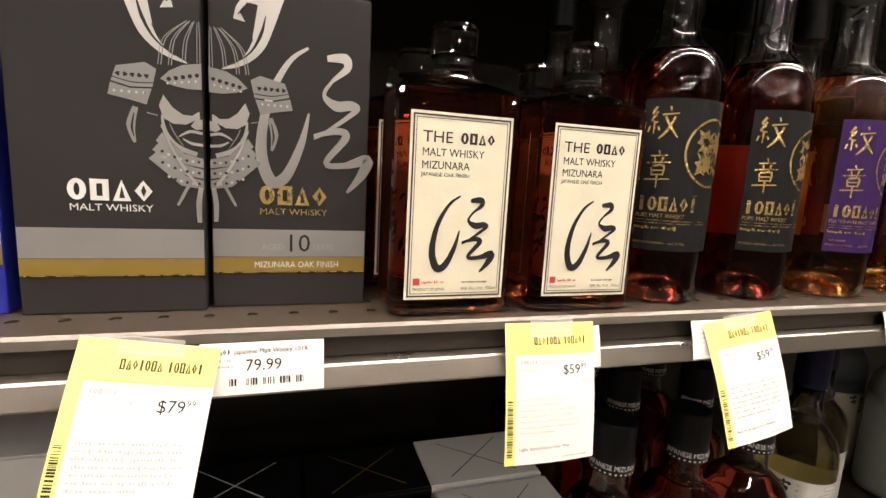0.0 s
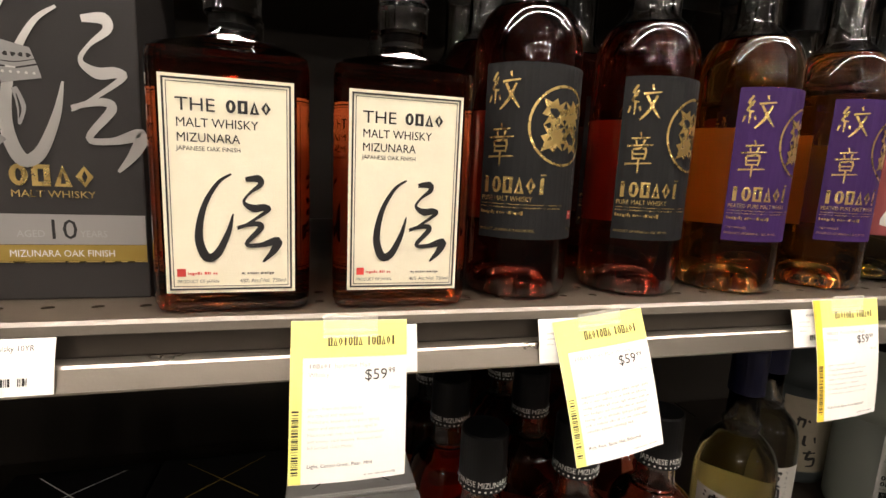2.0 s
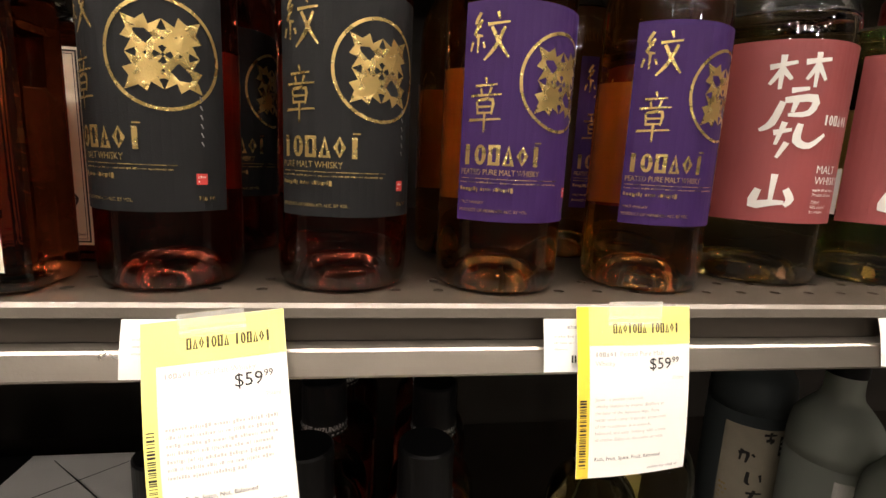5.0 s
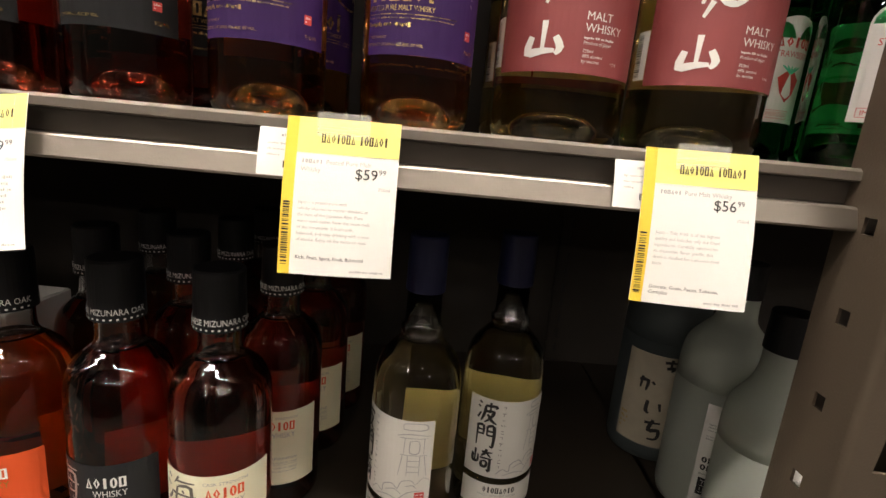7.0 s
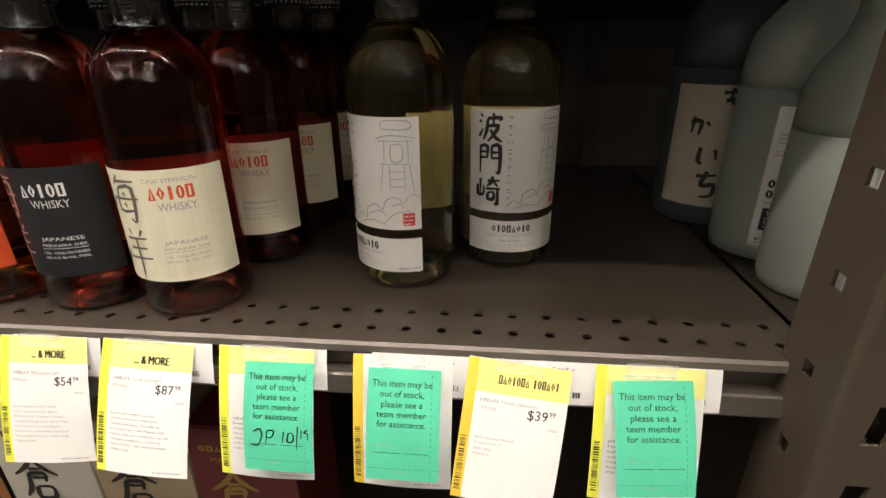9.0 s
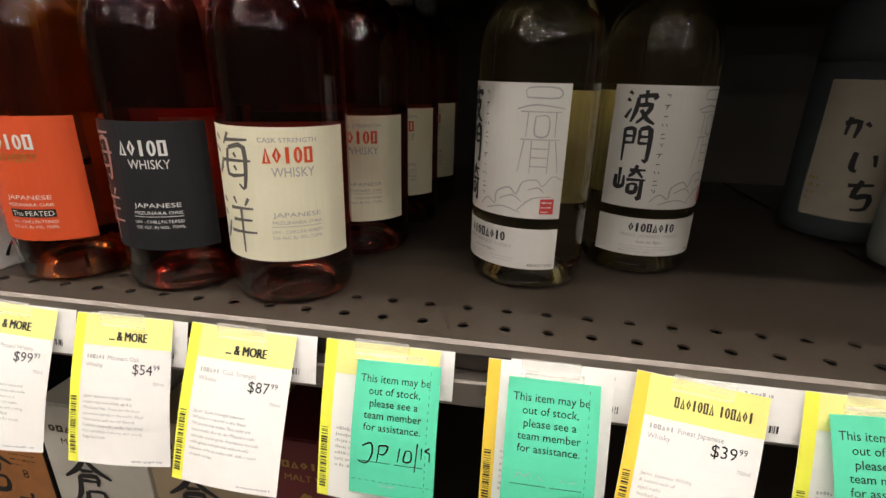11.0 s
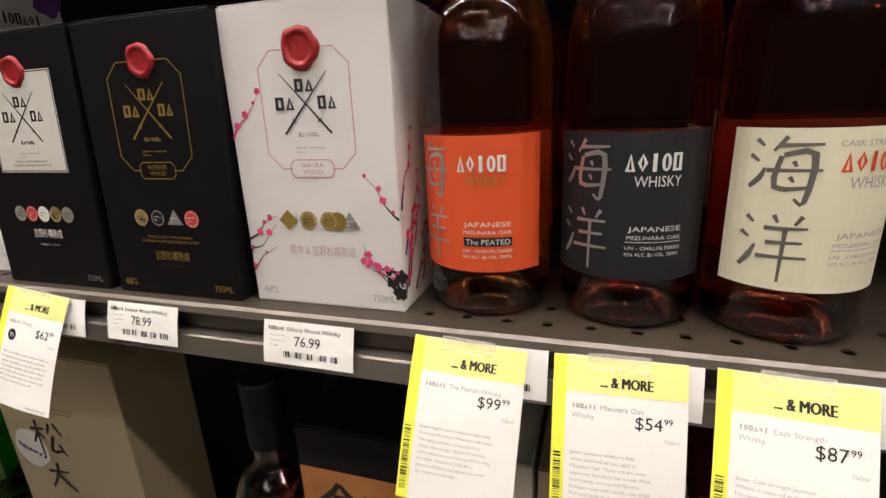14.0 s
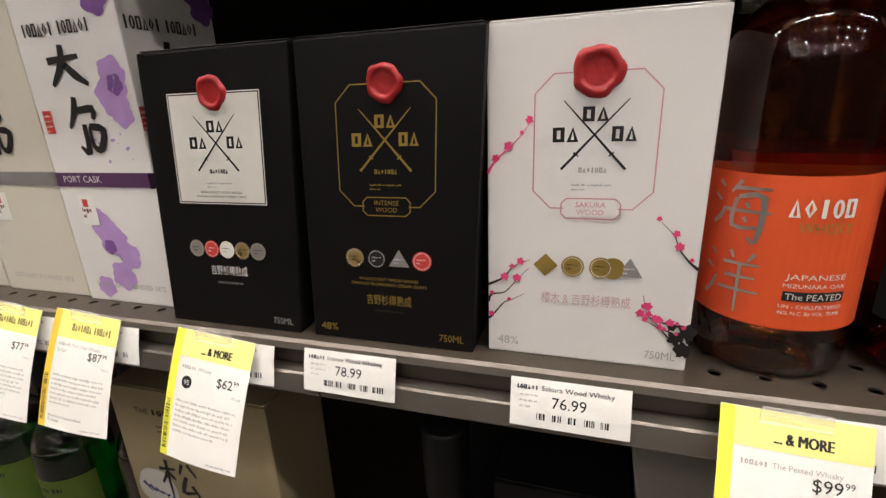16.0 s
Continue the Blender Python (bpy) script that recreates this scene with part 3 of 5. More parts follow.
def back_label(top, r, z0, z1, half, paper, turn=180.0, seed=5):
    """Paper label on the far side, seen through the liquid; printed on its outer face."""
    pr = Print(round_face(r + 0.0002, turn), 0.003)
    pr.rect(paper, -half, z0, half, z1, 0)
    pr.lines(GREYINK, -half + 0.003, half - 0.003, z1 - 0.006, int((z1 - z0) / 0.006) - 1, 0.006, 0.0022, 2, seed=seed)
    pr.make(top, "print", "back_label")


def cap(top, profile, mat, label="", n=40, name="cap"):
    v, f = lathe([(0, profile[0][1]), *profile, (0, profile[-1][1])], n)
    return part_data(name, v, f, mat, top, label, False)


MONSHO_P = [(0.0270, 0.0), (0.0320, 0.0018), (0.0336, 0.006), (0.0340, 0.014), (0.0340, 0.146)] + smooth_profile([(0.0340, 0.148), (0.0328, 0.161), (0.0282, 0.173), (0.0208, 0.181), (0.0152, 0.188), (0.0138, 0.200), (0.0138, 0.236)], 4) + [(0.0158, 0.238), (0.0158, 0.250)]
KAIYO_P = [(0.0280, 0.0), (0.0333, 0.002), (0.0351, 0.007), (0.0355, 0.016), (0.0355, 0.134)] + smooth_profile([(0.0355, 0.136), (0.0345, 0.150), (0.0303, 0.162), (0.0225, 0.170), (0.0165, 0.176), (0.0150, 0.184), (0.0150, 0.203)], 4)
HATO_P = [(0.0292, 0.0), (0.0343, 0.002), (0.0360, 0.008), (0.0365, 0.018), (0.0365, 0.130)] + smooth_profile([(0.0365, 0.132), (0.0353, 0.148), (0.0310, 0.162), (0.0222, 0.173), (0.0156, 0.180)], 4) + [(0.0172, 0.182), (0.0172, 0.188), (0.0145, 0.191), (0.0135, 0.226)]
HAYA_P = [(0.036, 0.0), (0.0415, 0.002), (0.0432, 0.008), (0.0435, 0.016), (0.0435, 0.150)] + smooth_profile([(0.0435, 0.152), (0.0415, 0.166), (0.034, 0.180), (0.022, 0.190), (0.0160, 0.197), (0.0145, 0.208), (0.0145, 0.24)], 4)


def maple(pr, mat, u, v, r, level):
    """Gilded leaf spray: four lobed leaves about a centre."""
    for k in range(4):
        a0 = radians(45 + 90 * k)
        tip = Vector((math.cos(a0), math.sin(a0)))
        side = Vector((-tip.y, tip.x))
        out = []
        for s, w in ((0.03, 0.02), (0.16, 0.05), (0.10, 0.26), (0.25, 0.19), (0.27, 0.45), (0.40, 0.24), (0.50, 0.50), (0.57, 0.23), (0.76, 0.32), (0.79, 0.12), (1.06, 0.0)):
            out.append((s, w))
        pts = [(s, w) for s, w in out] + [(s, -w) for s, w in out[-2::-1]]
        ring = [(u + r * (tip.x * s + side.x * w), v + r * (tip.y * s + side.y * w)) for s, w in pts]
        pr.put(mat, [ring], level)


def ring(pr, mat, u, v, r, w, level=2, n=48):
    for k in range(n):
        a, b = 2 * math.pi * k / n, 2 * math.pi * (k + 1) / n
        pr.put(mat, [[(u + q * math.cos(c), v + q * math.sin(c)) for q, c in ((r, a), (r, b), (r - w, b), (r - w, a))]], level)


def monsho(m, paper, peated, liquid, label):
    top = bottle("whisky_bottle", m, label, "gilt-labelled bottles", MONSHO_P, 0.176, liquid)
    cap(top, [(0.0150, 0.238), (0.0165, 0.2385), (0.0165, 0.285), (0.0155, 0.287)], BLACKPL, "black stopper")
    pr = Print(round_face(0.0342))
    h0, h1 = 0.0385, 0.1415
    pr.rect(paper, -0.033, h0, 0.0450, h1, 0)
    pr.strokes(GOLD, MARK_A, -0.0300, h0 + 0.073, 0.0195, 0.0245, 0.0019)
    pr.strokes(GOLD, MARK_B, -0.0290, h0 + 0.043, 0.0170, 0.0255, 0.0017)
    ring(pr, GOLD, 0.0185, h0 + 0.068, 0.0235, 0.0015)
    maple(pr, GOLD, 0.0185, h0 + 0.068, 0.0205, 2)
    pr.blocks(GOLD, (6,), -0.0315, h0 + 0.0275, 0.041, 0.0098)
    pr.rect(GOLD, 0.0050, h0 + 0.0385, 0.0085, h0 + 0.0393, 2)
    if peated:
        pr.words(GOLD, "PEATED PURE MALT WHISKY", -0.0315, h0 + 0.0228, 0.0028, width=0.040)
        pr.words(GOLD, "MALT WHISKY", -0.0315, h0 + 0.0085, 0.0014)
    else:
        pr.words(GOLD, "PURE MALT WHISKY", -0.0315, h0 + 0.0228, 0.0030, width=0.032)
    pr.rect(GOLD, -0.0315, h0 + 0.0208, 0.022, h0 + 0.0211, 2)
    pr.lines(GOLD, -0.0315, 0.022, h0 + 0.0188, 1, 0.002, 0.0007, seed=4)
    pr.lines(GOLD, -0.0315, -0.002, h0 + 0.0150, 1, 0.002, 0.0019, seed=5)
    pr.words(GOLD, "PRODUCT OF JAPAN 43% ALC. BY VOL.", -0.0315, h0 + 0.0045, 0.0016, width=0.035)
    pr.words(GOLD, "750 ML", 0.030, h0 + 0.0050, 0.0020)
    pr.rect(REDINK, 0.0295, h0 + 0.0125, 0.0345, h0 + 0.0175, 2)
    pr.lines(WHITEP, 0.0302, 0.0340, h0 + 0.0155, 2, 0.002, 0.0010, 3, seed=6)
    for k in range(6):
        pr.ribbon(DIMSILVER, [(0.0325, h0 + 0.052 - k * 0.004), (0.0335, h0 + 0.050 - k * 0.004)], [0.0007, 0.0004])
    pr.make(top)
    back_label(top, 0.0340, 0.046, 0.120, 0.028, PAPER)
    return top


def hayama(m, label):
    top = bottle("whisky_bottle", m, label, "red-labelled bottles", HAYA_P, 0.160, HONEY)
    cap(top, [(0.016, 0.232), (0.0172, 0.2325), (0.0172, 0.275), (0.016, 0.277)], BLACKPL, "black stopper")
    pr = Print(round_face(0.0437))
    h0 = 0.0400
    pr.rect(REDL, -0.043, h0, 0.060, h0 + 0.104, 0)
    pr.strokes(WHITEP, MARK_FOOT, -0.0235, h0 + 0.036, 0.037, 0.061, 0.0043)
    pr.strokes(WHITEP, MARK_MOUNT, -0.0225, h0 + 0.006, 0.0235, 0.0225, 0.0048)
    pr.blocks(WHITEP, (6,), 0.0110, h0 + 0.0575, 0.0215, 0.0058)
    pr.words(WHITEP, "MALT", 0.0120, h0 + 0.0300, 0.0046)
    pr.words(WHITEP, "WHISKY", 0.0120, h0 + 0.0235, 0.0046)
    pr.lines(WHITEP, 0.0120, 0.0330, h0 + 0.0195, 1, 0.003, 0.0013, seed=3)
    pr.words(WHITEP, "Product of Japan", 0.0120, h0 + 0.0165, 0.0019)
    pr.words(WHITEP, "750ml", 0.0120, h0 + 0.0120, 0.0019)
    pr.words(WHITEP, "48% alcohol", 0.0120, h0 + 0.0092, 0.0019)
    pr.words(WHITEP, "by volume", 0.0120, h0 + 0.0064, 0.0019)
    pr.strokes(WHITEP, "1,6 2,3; 4,7 4,2; 6,6 8,5; 6,4 8,2", 0.031, h0 + 0.006, 0.006, 0.003, 0.0005)
    pr.rect(PAPER, -0.055, h0 + 0.004, -0.0435, h0 + 0.034, 0)
    pr.barcode(INK, -0.054, h0 + 0.006, -0.0485, h0 + 0.032, False)
    pr.make(top)
    back_label(top, 0.0437, 0.045, 0.118, 0.030, PAPER)
    return top


def kaiyo(m, kind, label, turn=0.0, wide=0.0455):
    liquid = {"orange": PEAT, "slate": DARK_RED, "cream": DARK_RED}[kind]
    top = bottle("whisky_bottle", m, label, "bottles with sea-mark labels", KAIYO_P, 0.174, liquid)
    cap(top, [(0.0160, 0.1945), (0.0176, 0.195), (0.0172, 0.2360), (0.0160, 0.2375)], BLACKPL, "black capsule with white lettering")
    ringp = Print(round_face(0.0178, turn), 0.003)
    ringp.words(WHITEP, "JAPANESE MIZUNARA OAK", 0.0, 0.2005, 0.0044, "C", 2, width=0.058)
    for k in range(14):
        ringp.rect(WHITEP, -0.026 + k * 0.004, 0.1970, -0.0245 + k * 0.004, 0.1982, 2)
    ringp.make(top)
    pr = Print(round_face(0.0357, turn))
    h0, h1 = 0.0275, 0.0990
    paper = {"orange": ORANGE, "slate": SLATE, "cream": CREAM2}[kind]
    main = {"orange": WHITEP, "slate": WHITEP, "cream": ORANGEINK}[kind]
    fine = {"orange": WHITEP, "slate": WHITEP, "cream": GREYINK}[kind]
    mark = {"orange": SILVER, "slate": SILVER, "cream": WARMGREY}[kind]
    pr.rect(paper, -wide, h0, wide - 0.003, h1, 0)
    a = -0.0375
    pr.strokes(mark, MARK_SEA, a, h0 + 0.038, 0.0280, 0.0300, 0.0025)
    pr.strokes(mark, MARK_OCEAN, a, h0 + 0.004, 0.0275, 0.0305, 0.0025)
    b = -0.0055
    pr.blocks(main, (5,), b + 0.0015, h0 + 0.0535, 0.0260, 0.0082)
    pr.words({"orange": BANDGOLD, "slate": WHITEP, "cream": GREYINK}[kind], "WHISKY", b + 0.0275, h0 + 0.0465, 0.0050, "R", width=0.0215)
    if kind == "cream":
        pr.words(GREYINK, "CASK STRENGTH", b + 0.000, h0 + 0.0640, 0.0024, width=0.0295)
    pr.words(fine, "JAPANESE", b + 0.0295, h0 + 0.0250, 0.0025, "R", width=0.0245)
    pr.words(fine, "MIZUNARA OAK", b + 0.0300, h0 + 0.0210, 0.0019, "R", width=0.0260)
    if kind == "orange":
        pr.rect(SLATE, b + 0.0045, h0 + 0.0145, b + 0.0300, h0 + 0.0192, 2)
        pr.words(WHITEP, "The PEATED", b + 0.0055, h0 + 0.0153, 0.0030, "L", 3, width=0.0235)
        o = -0.005
    else:
        pr.rect(fine, b + 0.0035, h0 + 0.0196, b + 0.0300, h0 + 0.0199, 2)
        o = 0.0
    pr.words(fine, "UN - CHILLFILTERED", b + 0.0300, h0 + 0.0160 + o, 0.0017, "R", width=0.0265)
    strength = {"orange": "46", "slate": "43", "cream": "53"}[kind]
    pr.words(fine, strength + "% ALC. By VOL. 750ML", b + 0.0300, h0 + 0.0128 + o, 0.0017, "R", width=0.0265)
    pr.make(top)
    back_label(top, 0.0355, 0.030, 0.097, 0.028, PAPER, turn + 180)
    return top


def hatozaki(m, label, turn, full):
    top = bottle("whisky_bottle", m, label, "pale bottles with tower labels", HATO_P, full, STRAW, CLEAR)
    cap(top, [(0.0152, 0.2180), (0.0160, 0.2185), (0.0155, 0.262), (0.0145, 0.2635)], NAVY, "navy capsule")
    pr = Print(round_face(0.0367, turn))
    pr.rect(GREYL, -0.041, 0.0470, 0.041, 0.1225, 0)
    pr.rect(GREYL, -0.041, 0.0150, 0.041, 0.0405, 0)
    for k, mark in enumerate((MARK_WAVE, MARK_GATE, MARK_CAPE)):
        pr.strokes(INK, mark, -0.0330, 0.0980 - k * 0.0225, 0.0190, 0.0215, 0.0029)
    for k in range(11):
        code = ("2,8 4,6; 6,8 5,3", "1,6 8,7; 5,6 3,1", "2,5 7,5", "1,8 3,5; 6,8 8,5", "2,7 7,8; 2,2 8,2")[k % 5]
        pr.strokes(INK, code, -0.0105, 0.1140 - k * 0.0058, 0.0042, 0.0042, 0.0007)
    # tower and waves in grey line
    tower = "1,7.2 4,7.6 8.6,7.3; 1.6,7 8,7; 2.4,8.2 7.4,8.2 7.2,9 2.6,9 2.4,8.2; 2.8,7 2.6,4.8; 7.2,7 7.2,4.8; 4,6.6 4,5 6,5 6,6.6 4,6.6; 1.8,4.6 8,4.6; 2.4,4.5 1.6,1.6; 7.4,4.5 8.2,1.6; 3.6,4.5 3.6,1.6; 6.4,4.5 6.4,1.6; 3.6,3.8 6.4,3.8; 3.6,3 6.4,3; 3.6,2.2 6.4,2.2"
    pr.strokes(GREYINK, tower, 0.0085, 0.0640, 0.0310, 0.0560, 0.0010)
    wave = "0,1 1,2.4 2,1.6 2.2,3.6 3.6,4.6 4.4,3.6 5,5.6 6.4,6 7,5 8,6.6 9,6; 2.6,2.6 4,3.4 5,2.4; 4.6,1 6,3 8,3.4; 1,.6 3,1.4 5,.6; 5.6,4.4 6.6,4.8 7.2,4"
    pr.strokes(GREYINK, wave, -0.010, 0.0480, 0.0500, 0.0330, 0.0009)
    pr.rect(REDINK, 0.0285, 0.0500, 0.0365, 0.0590, 3)
    pr.lines(WHITEP, 0.0292, 0.0360, 0.0565, 3, 0.0027, 0.0009, 4, seed=9)
    pr.blocks(INK, (8,), -0.0200, 0.0315, 0.0300, 0.0058)
    pr.words(GREYINK, "FINEST JAPANESE WHISKY", -0.0240, 0.0278, 0.0022, width=0.038)
    pr.lines(GREYINK, -0.014, 0.004, 0.0238, 1, 0.002, 0.0018, seed=8)
    pr.lines(PALEINK, -0.024, 0.018, 0.0210, 3, 0.0018, 0.0008, seed=7)
    pr.words(INK, "40%ALC./VOL.", 0.0240, 0.0170, 0.0018)
    pr.make(top)
    back_label(top, 0.0365, 0.045, 0.118, 0.028, PAPER, turn + 180)
    return top


def shin_bottle(m, label):
    """Flat shouldered rectangular bottle."""
    top = thing("whisky_bottle", m, label, "bottle", "flat cream-labelled bottles")
    w, d = 0.076, 0.048

    def loop(w, d, r, z, n=5):
        pts = []
        for cx, cy, a0 in ((w / 2 - r, d / 2 - r, 0), (-w / 2 + r, d / 2 - r, 90), (-w / 2 + r, -d / 2 + r, 180), (w / 2 - r, -d / 2 + r, 270)):
            pts += [(cx + r * math.cos(radians(a0 + 90 * k / n)), cy + r * math.sin(radians(a0 + 90 * k / n)), z) for k in range(n + 1)]
        return pts

    rows = [loop(w - 0.010, d - 0.010, 0.006, 0.0), loop(w - 0.003, d - 0.003, 0.008, 0.0015), loop(w, d, 0.009, 0.006), loop(w, d, 0.009, 0.125), loop(w - 0.0015, d - 0.0015, 0.009, 0.129), loop(w - 0.008, d - 0.008, 0.008, 0.1325), loop(w - 0.030, d - 0.018, 0.010, 0.1365), loop(0.028, 0.026, 0.0129, 0.1395)]
    rows += [[(0.0118 * x / 0.014, 0.0118 * y / 0.013, 0.143) for x, y, _ in rows[-1]]]
    rows += [[(x, y, 0.150) for x, y, _ in rows[-1]]]

    def skin(rows):
        n = len(rows[0])
        verts = [p for r in rows for p in r]
        faces = [(i * n + k, i * n + (k + 1) % n, (i + 1) * n + (k + 1) % n, (i + 1) * n + k) for i in range(len(rows) - 1) for k in range(n)]
        return verts, faces + [tuple(range(n))[::-1], tuple(range(len(verts) - n, len(verts)))]

    v, f = skin(rows[:5] + [[(x, y, 0.1296) for x, y, _ in rows[4]]])
    part_data("filled_body", v, f, RED_AMBER, top, "glass filled with red amber whisky")
    v, f = skin([[(x, y, 0.1298) for x, y, _ in rows[4]]] + rows[5:])
    part_data("neck_glass", v, f, CLEAR, top, "clear glass shoulder and neck")
    cap(top, [(0.0125, 0.1502), (0.0140, 0.1515), (0.0142, 0.166), (0.0130, 0.1685)], CLEAR, "clear glass stopper")
    cap(top, [(0.0085, 0.1460), (0.0085, 0.1500)], BLACKPL, "dark stopper core", 24, "stopper_core")
    pr = Print(flat(-d / 2), 0.05)
    pr.rect(CREAM, -0.0305, 0.0110, 0.0305, 0.1170, 0)
    pr.border(INK, -0.0290, 0.0125, 0.0290, 0.1155, 0.0009)
    pr.border(INK, -0.0272, 0.0143, 0.0272, 0.1137, 0.00035)
    pr.words(INK, "THE", -0.0235, 0.1005, 0.0062, width=0.0175)
    pr.blocks(INK, (4,), -0.0015, 0.1005, 0.0215, 0.0062)
    pr.words(INK, "MALT WHISKY", -0.0235, 0.0930, 0.0043, width=0.0370)
    pr.words(INK, "MIZUNARA", -0.0235, 0.0860, 0.0043, width=0.0285)
    pr.words(INK, "JAPANESE OAK FINISH", -0.0235, 0.0818, 0.0022, width=0.0285)
    trust(pr, INK, -0.0172, 0.0268, 0.0390, 0.0445, 0.0030)
    pr.rect(REDINK, -0.0255, 0.0195, -0.0215, 0.0235, 2)
    pr.lines(REDINK, -0.0205, -0.0060, 0.0205, 1, 0.002, 0.0014, seed=3)
    pr.words(INK, "PRODUCT OF JAPAN", -0.0255, 0.0162, 0.0017, width=0.0190)
    pr.lines(INK, 0.0045, 0.0215, 0.0205, 1, 0.002, 0.0013, seed=4)
    pr.words(INK, "48% Alc./Vol  750ml", 0.0035, 0.0162, 0.0019, width=0.0225)
    pr.make(top)
    return top


def trust(pr, mat, u, v, w, h, width):
    """The big brush mark: a sweeping left curve and a zigzag."""
    left = [tuple(float(c) for c in q.split(",")) for q in MARK_TRUST_L.split()]
    pr.ribbon(mat, [(u + w * x / 9, v + h * y / 9) for x, y in left], [width * k for k in (0.3, 0.6, 0.9, 1.3, 1.5, 1.3, 0.9, 0.2)], 2, 6)
    for stroke, ks in zip(MARK_TRUST_R.split(";"), ((0.7, 1.3, 0.9, 0.4, 0.5, 1.3, 1.2, 0.7, 0.4, 0.2), (0.4, 0.9, 1.0, 0.7, 0.8, 1.6, 1.2, 0.3))):
        pts = [tuple(float(c) for c in q.split(",")) for q in stroke.split()]
        ks = list(ks)[: len(pts)]
        pr.ribbon(mat, [(u + w * x / 9, v + h * y / 9) for x, y in pts], [width * k for k in ks], 2, 5)


# ---------------------------------------------------------------- cartons
def carton(name, m, w, d, h, mat, label, group="", rack=0.0):
    """Folding carton, its front on the -Y side, with a tuck-in lid edge; rack: how far it leans sideways, per metre of height."""
    top = thing(name, m, label, "box", group)
    bm = box_bm(-w / 2, 0, 0, w / 2, d, h - 0.0012, 0.0011, 2)
    for q in bm.verts:
        q.co.x += rack * q.co.z
    part("carton", bm, mat, top)
    bm = box_bm(-w / 2 + 0.0012, 0.0014, h - 0.0010, w / 2 - 0.0012, d - 0.001, h, 0.0004, 1)
    for q in bm.verts:
        q.co.x += rack * q.co.z
    part("lid_flap", bm, mat, top)
    return top


def kamiki(m, kind, label):
    w, d, h = 0.101, 0.070, 0.170
    rack = {"white": 0.012, "gold": 0.065, "panel": 0.105}[kind]
    top = carton("whisky_carton", m, w, d, h, {"white": WHITEC, "gold": BLACKC, "panel": BLACKC}[kind], label, "crossed-blade cartons", rack)
    pr = Print(flat(0, rack), 0.05)
    ink = {"white": INK, "gold": BANDGOLD, "panel": INK}[kind]
    line = {"white": material("rose_line_print", (0.62, 0.30, 0.32), 0.5), "gold": BANDGOLD, "panel": WHITEP}[kind]
    oz = 0.0
    if kind == "panel":
        pr.border(WHITEP, -0.0318, 0.0820, 0.0318, 0.1460, 0.0005)
        pr.rect(GREYL, -0.0306, 0.0832, 0.0306, 0.1448, 1)
    else:
        a, b, c, e, k = -0.0275, 0.0830, 0.0275, 0.1455, 0.0085
        pts = [(a + k, b), (c - k, b), (c, b + k), (c, e - k), (c - k, e), (a + k, e), (a, e - k), (a, b + k), (a + k, b)]
        for p, q in zip(pts, pts[1:]):
            pr.ribbon(line, [p, q], [0.0006, 0.0006], 1, 1)
        a, b, c, e, k = -0.0137, 0.0780, 0.0137, 0.0880, 0.0025
        pts = [(a + k, b), (c - k, b), (c, b + k), (c, e - k), (c - k, e), (a + k, e), (a, e - k), (a, b + k), (a + k, b)]
        pr.rect(WHITEC if kind == "white" else BLACKC, a + 0.001, b + 0.001, c - 0.001, e - 0.001, 2)
        for p, q in zip(pts, pts[1:]):
            pr.ribbon(line, [p, q], [0.0006, 0.0006], 3, 1)
        pr.words(line, "INTENSE" if kind == "gold" else "SAKURA", 0, 0.0838, 0.0026, "C", 4)
        pr.words(line, "WOOD", 0, 0.0800, 0.0026, "C", 4)
    # crossed blades and the mark in plain blocks
    pr.ribbon(ink, [(-0.0142, 0.1335), (0.0000, 0.1180), (0.0145, 0.1020)], [0.0004, 0.0010, 0.0013], 3)
    pr.ribbon(ink, [(0.0142, 0.1335), (0.0000, 0.1180), (-0.0145, 0.1020)], [0.0004, 0.0010, 0.0013], 3)
    for s in (-1, 1):
        pr.ribbon(ink, [(s * 0.0090, 0.1100), (s * 0.0068, 0.1082)], [0.0008, 0.0008], 4, 1)
    pr.blocks(ink, (2,), -0.0060, 0.1240, 0.0125, 0.0066)
    pr.blocks(ink, (2,), -0.0192, 0.1148, 0.0128, 0.0068)
    pr.blocks(ink, (2,), 0.0072, 0.1148, 0.0118, 0.0068)
    pr.blocks(ink if kind != "white" else GREYINK, (7,), -0.0065, 0.1005, 0.0130, 0.0024)
    pr.lines(line if kind == "gold" else GREYINK, -0.0095, 0.0100, 0.0942, 2, 0.0022, 0.0009, seed=3)
    if kind == "panel":
        pr.words(INK, "WORLD'S FIRST WHISKY BRAND", 0, 0.0885, 0.0014, "C", 3, width=0.030)
        pr.words(INK, "FINISHED IN JAPANESE CEDAR CASKS", 0, 0.0860, 0.0014, "C", 3, width=0.036)
    # medals
    cols = {"white": (BANDGOLD, BANDGOLD, BANDGOLD, DIMSILVER), "gold": (GOLD, INK, DIMSILVER, REDINK), "panel": (SILVER, REDINK, PAPER, GOLD, SILVER)}[kind]
    n = len(cols)
    step = 0.0115 if n == 5 else 0.0135
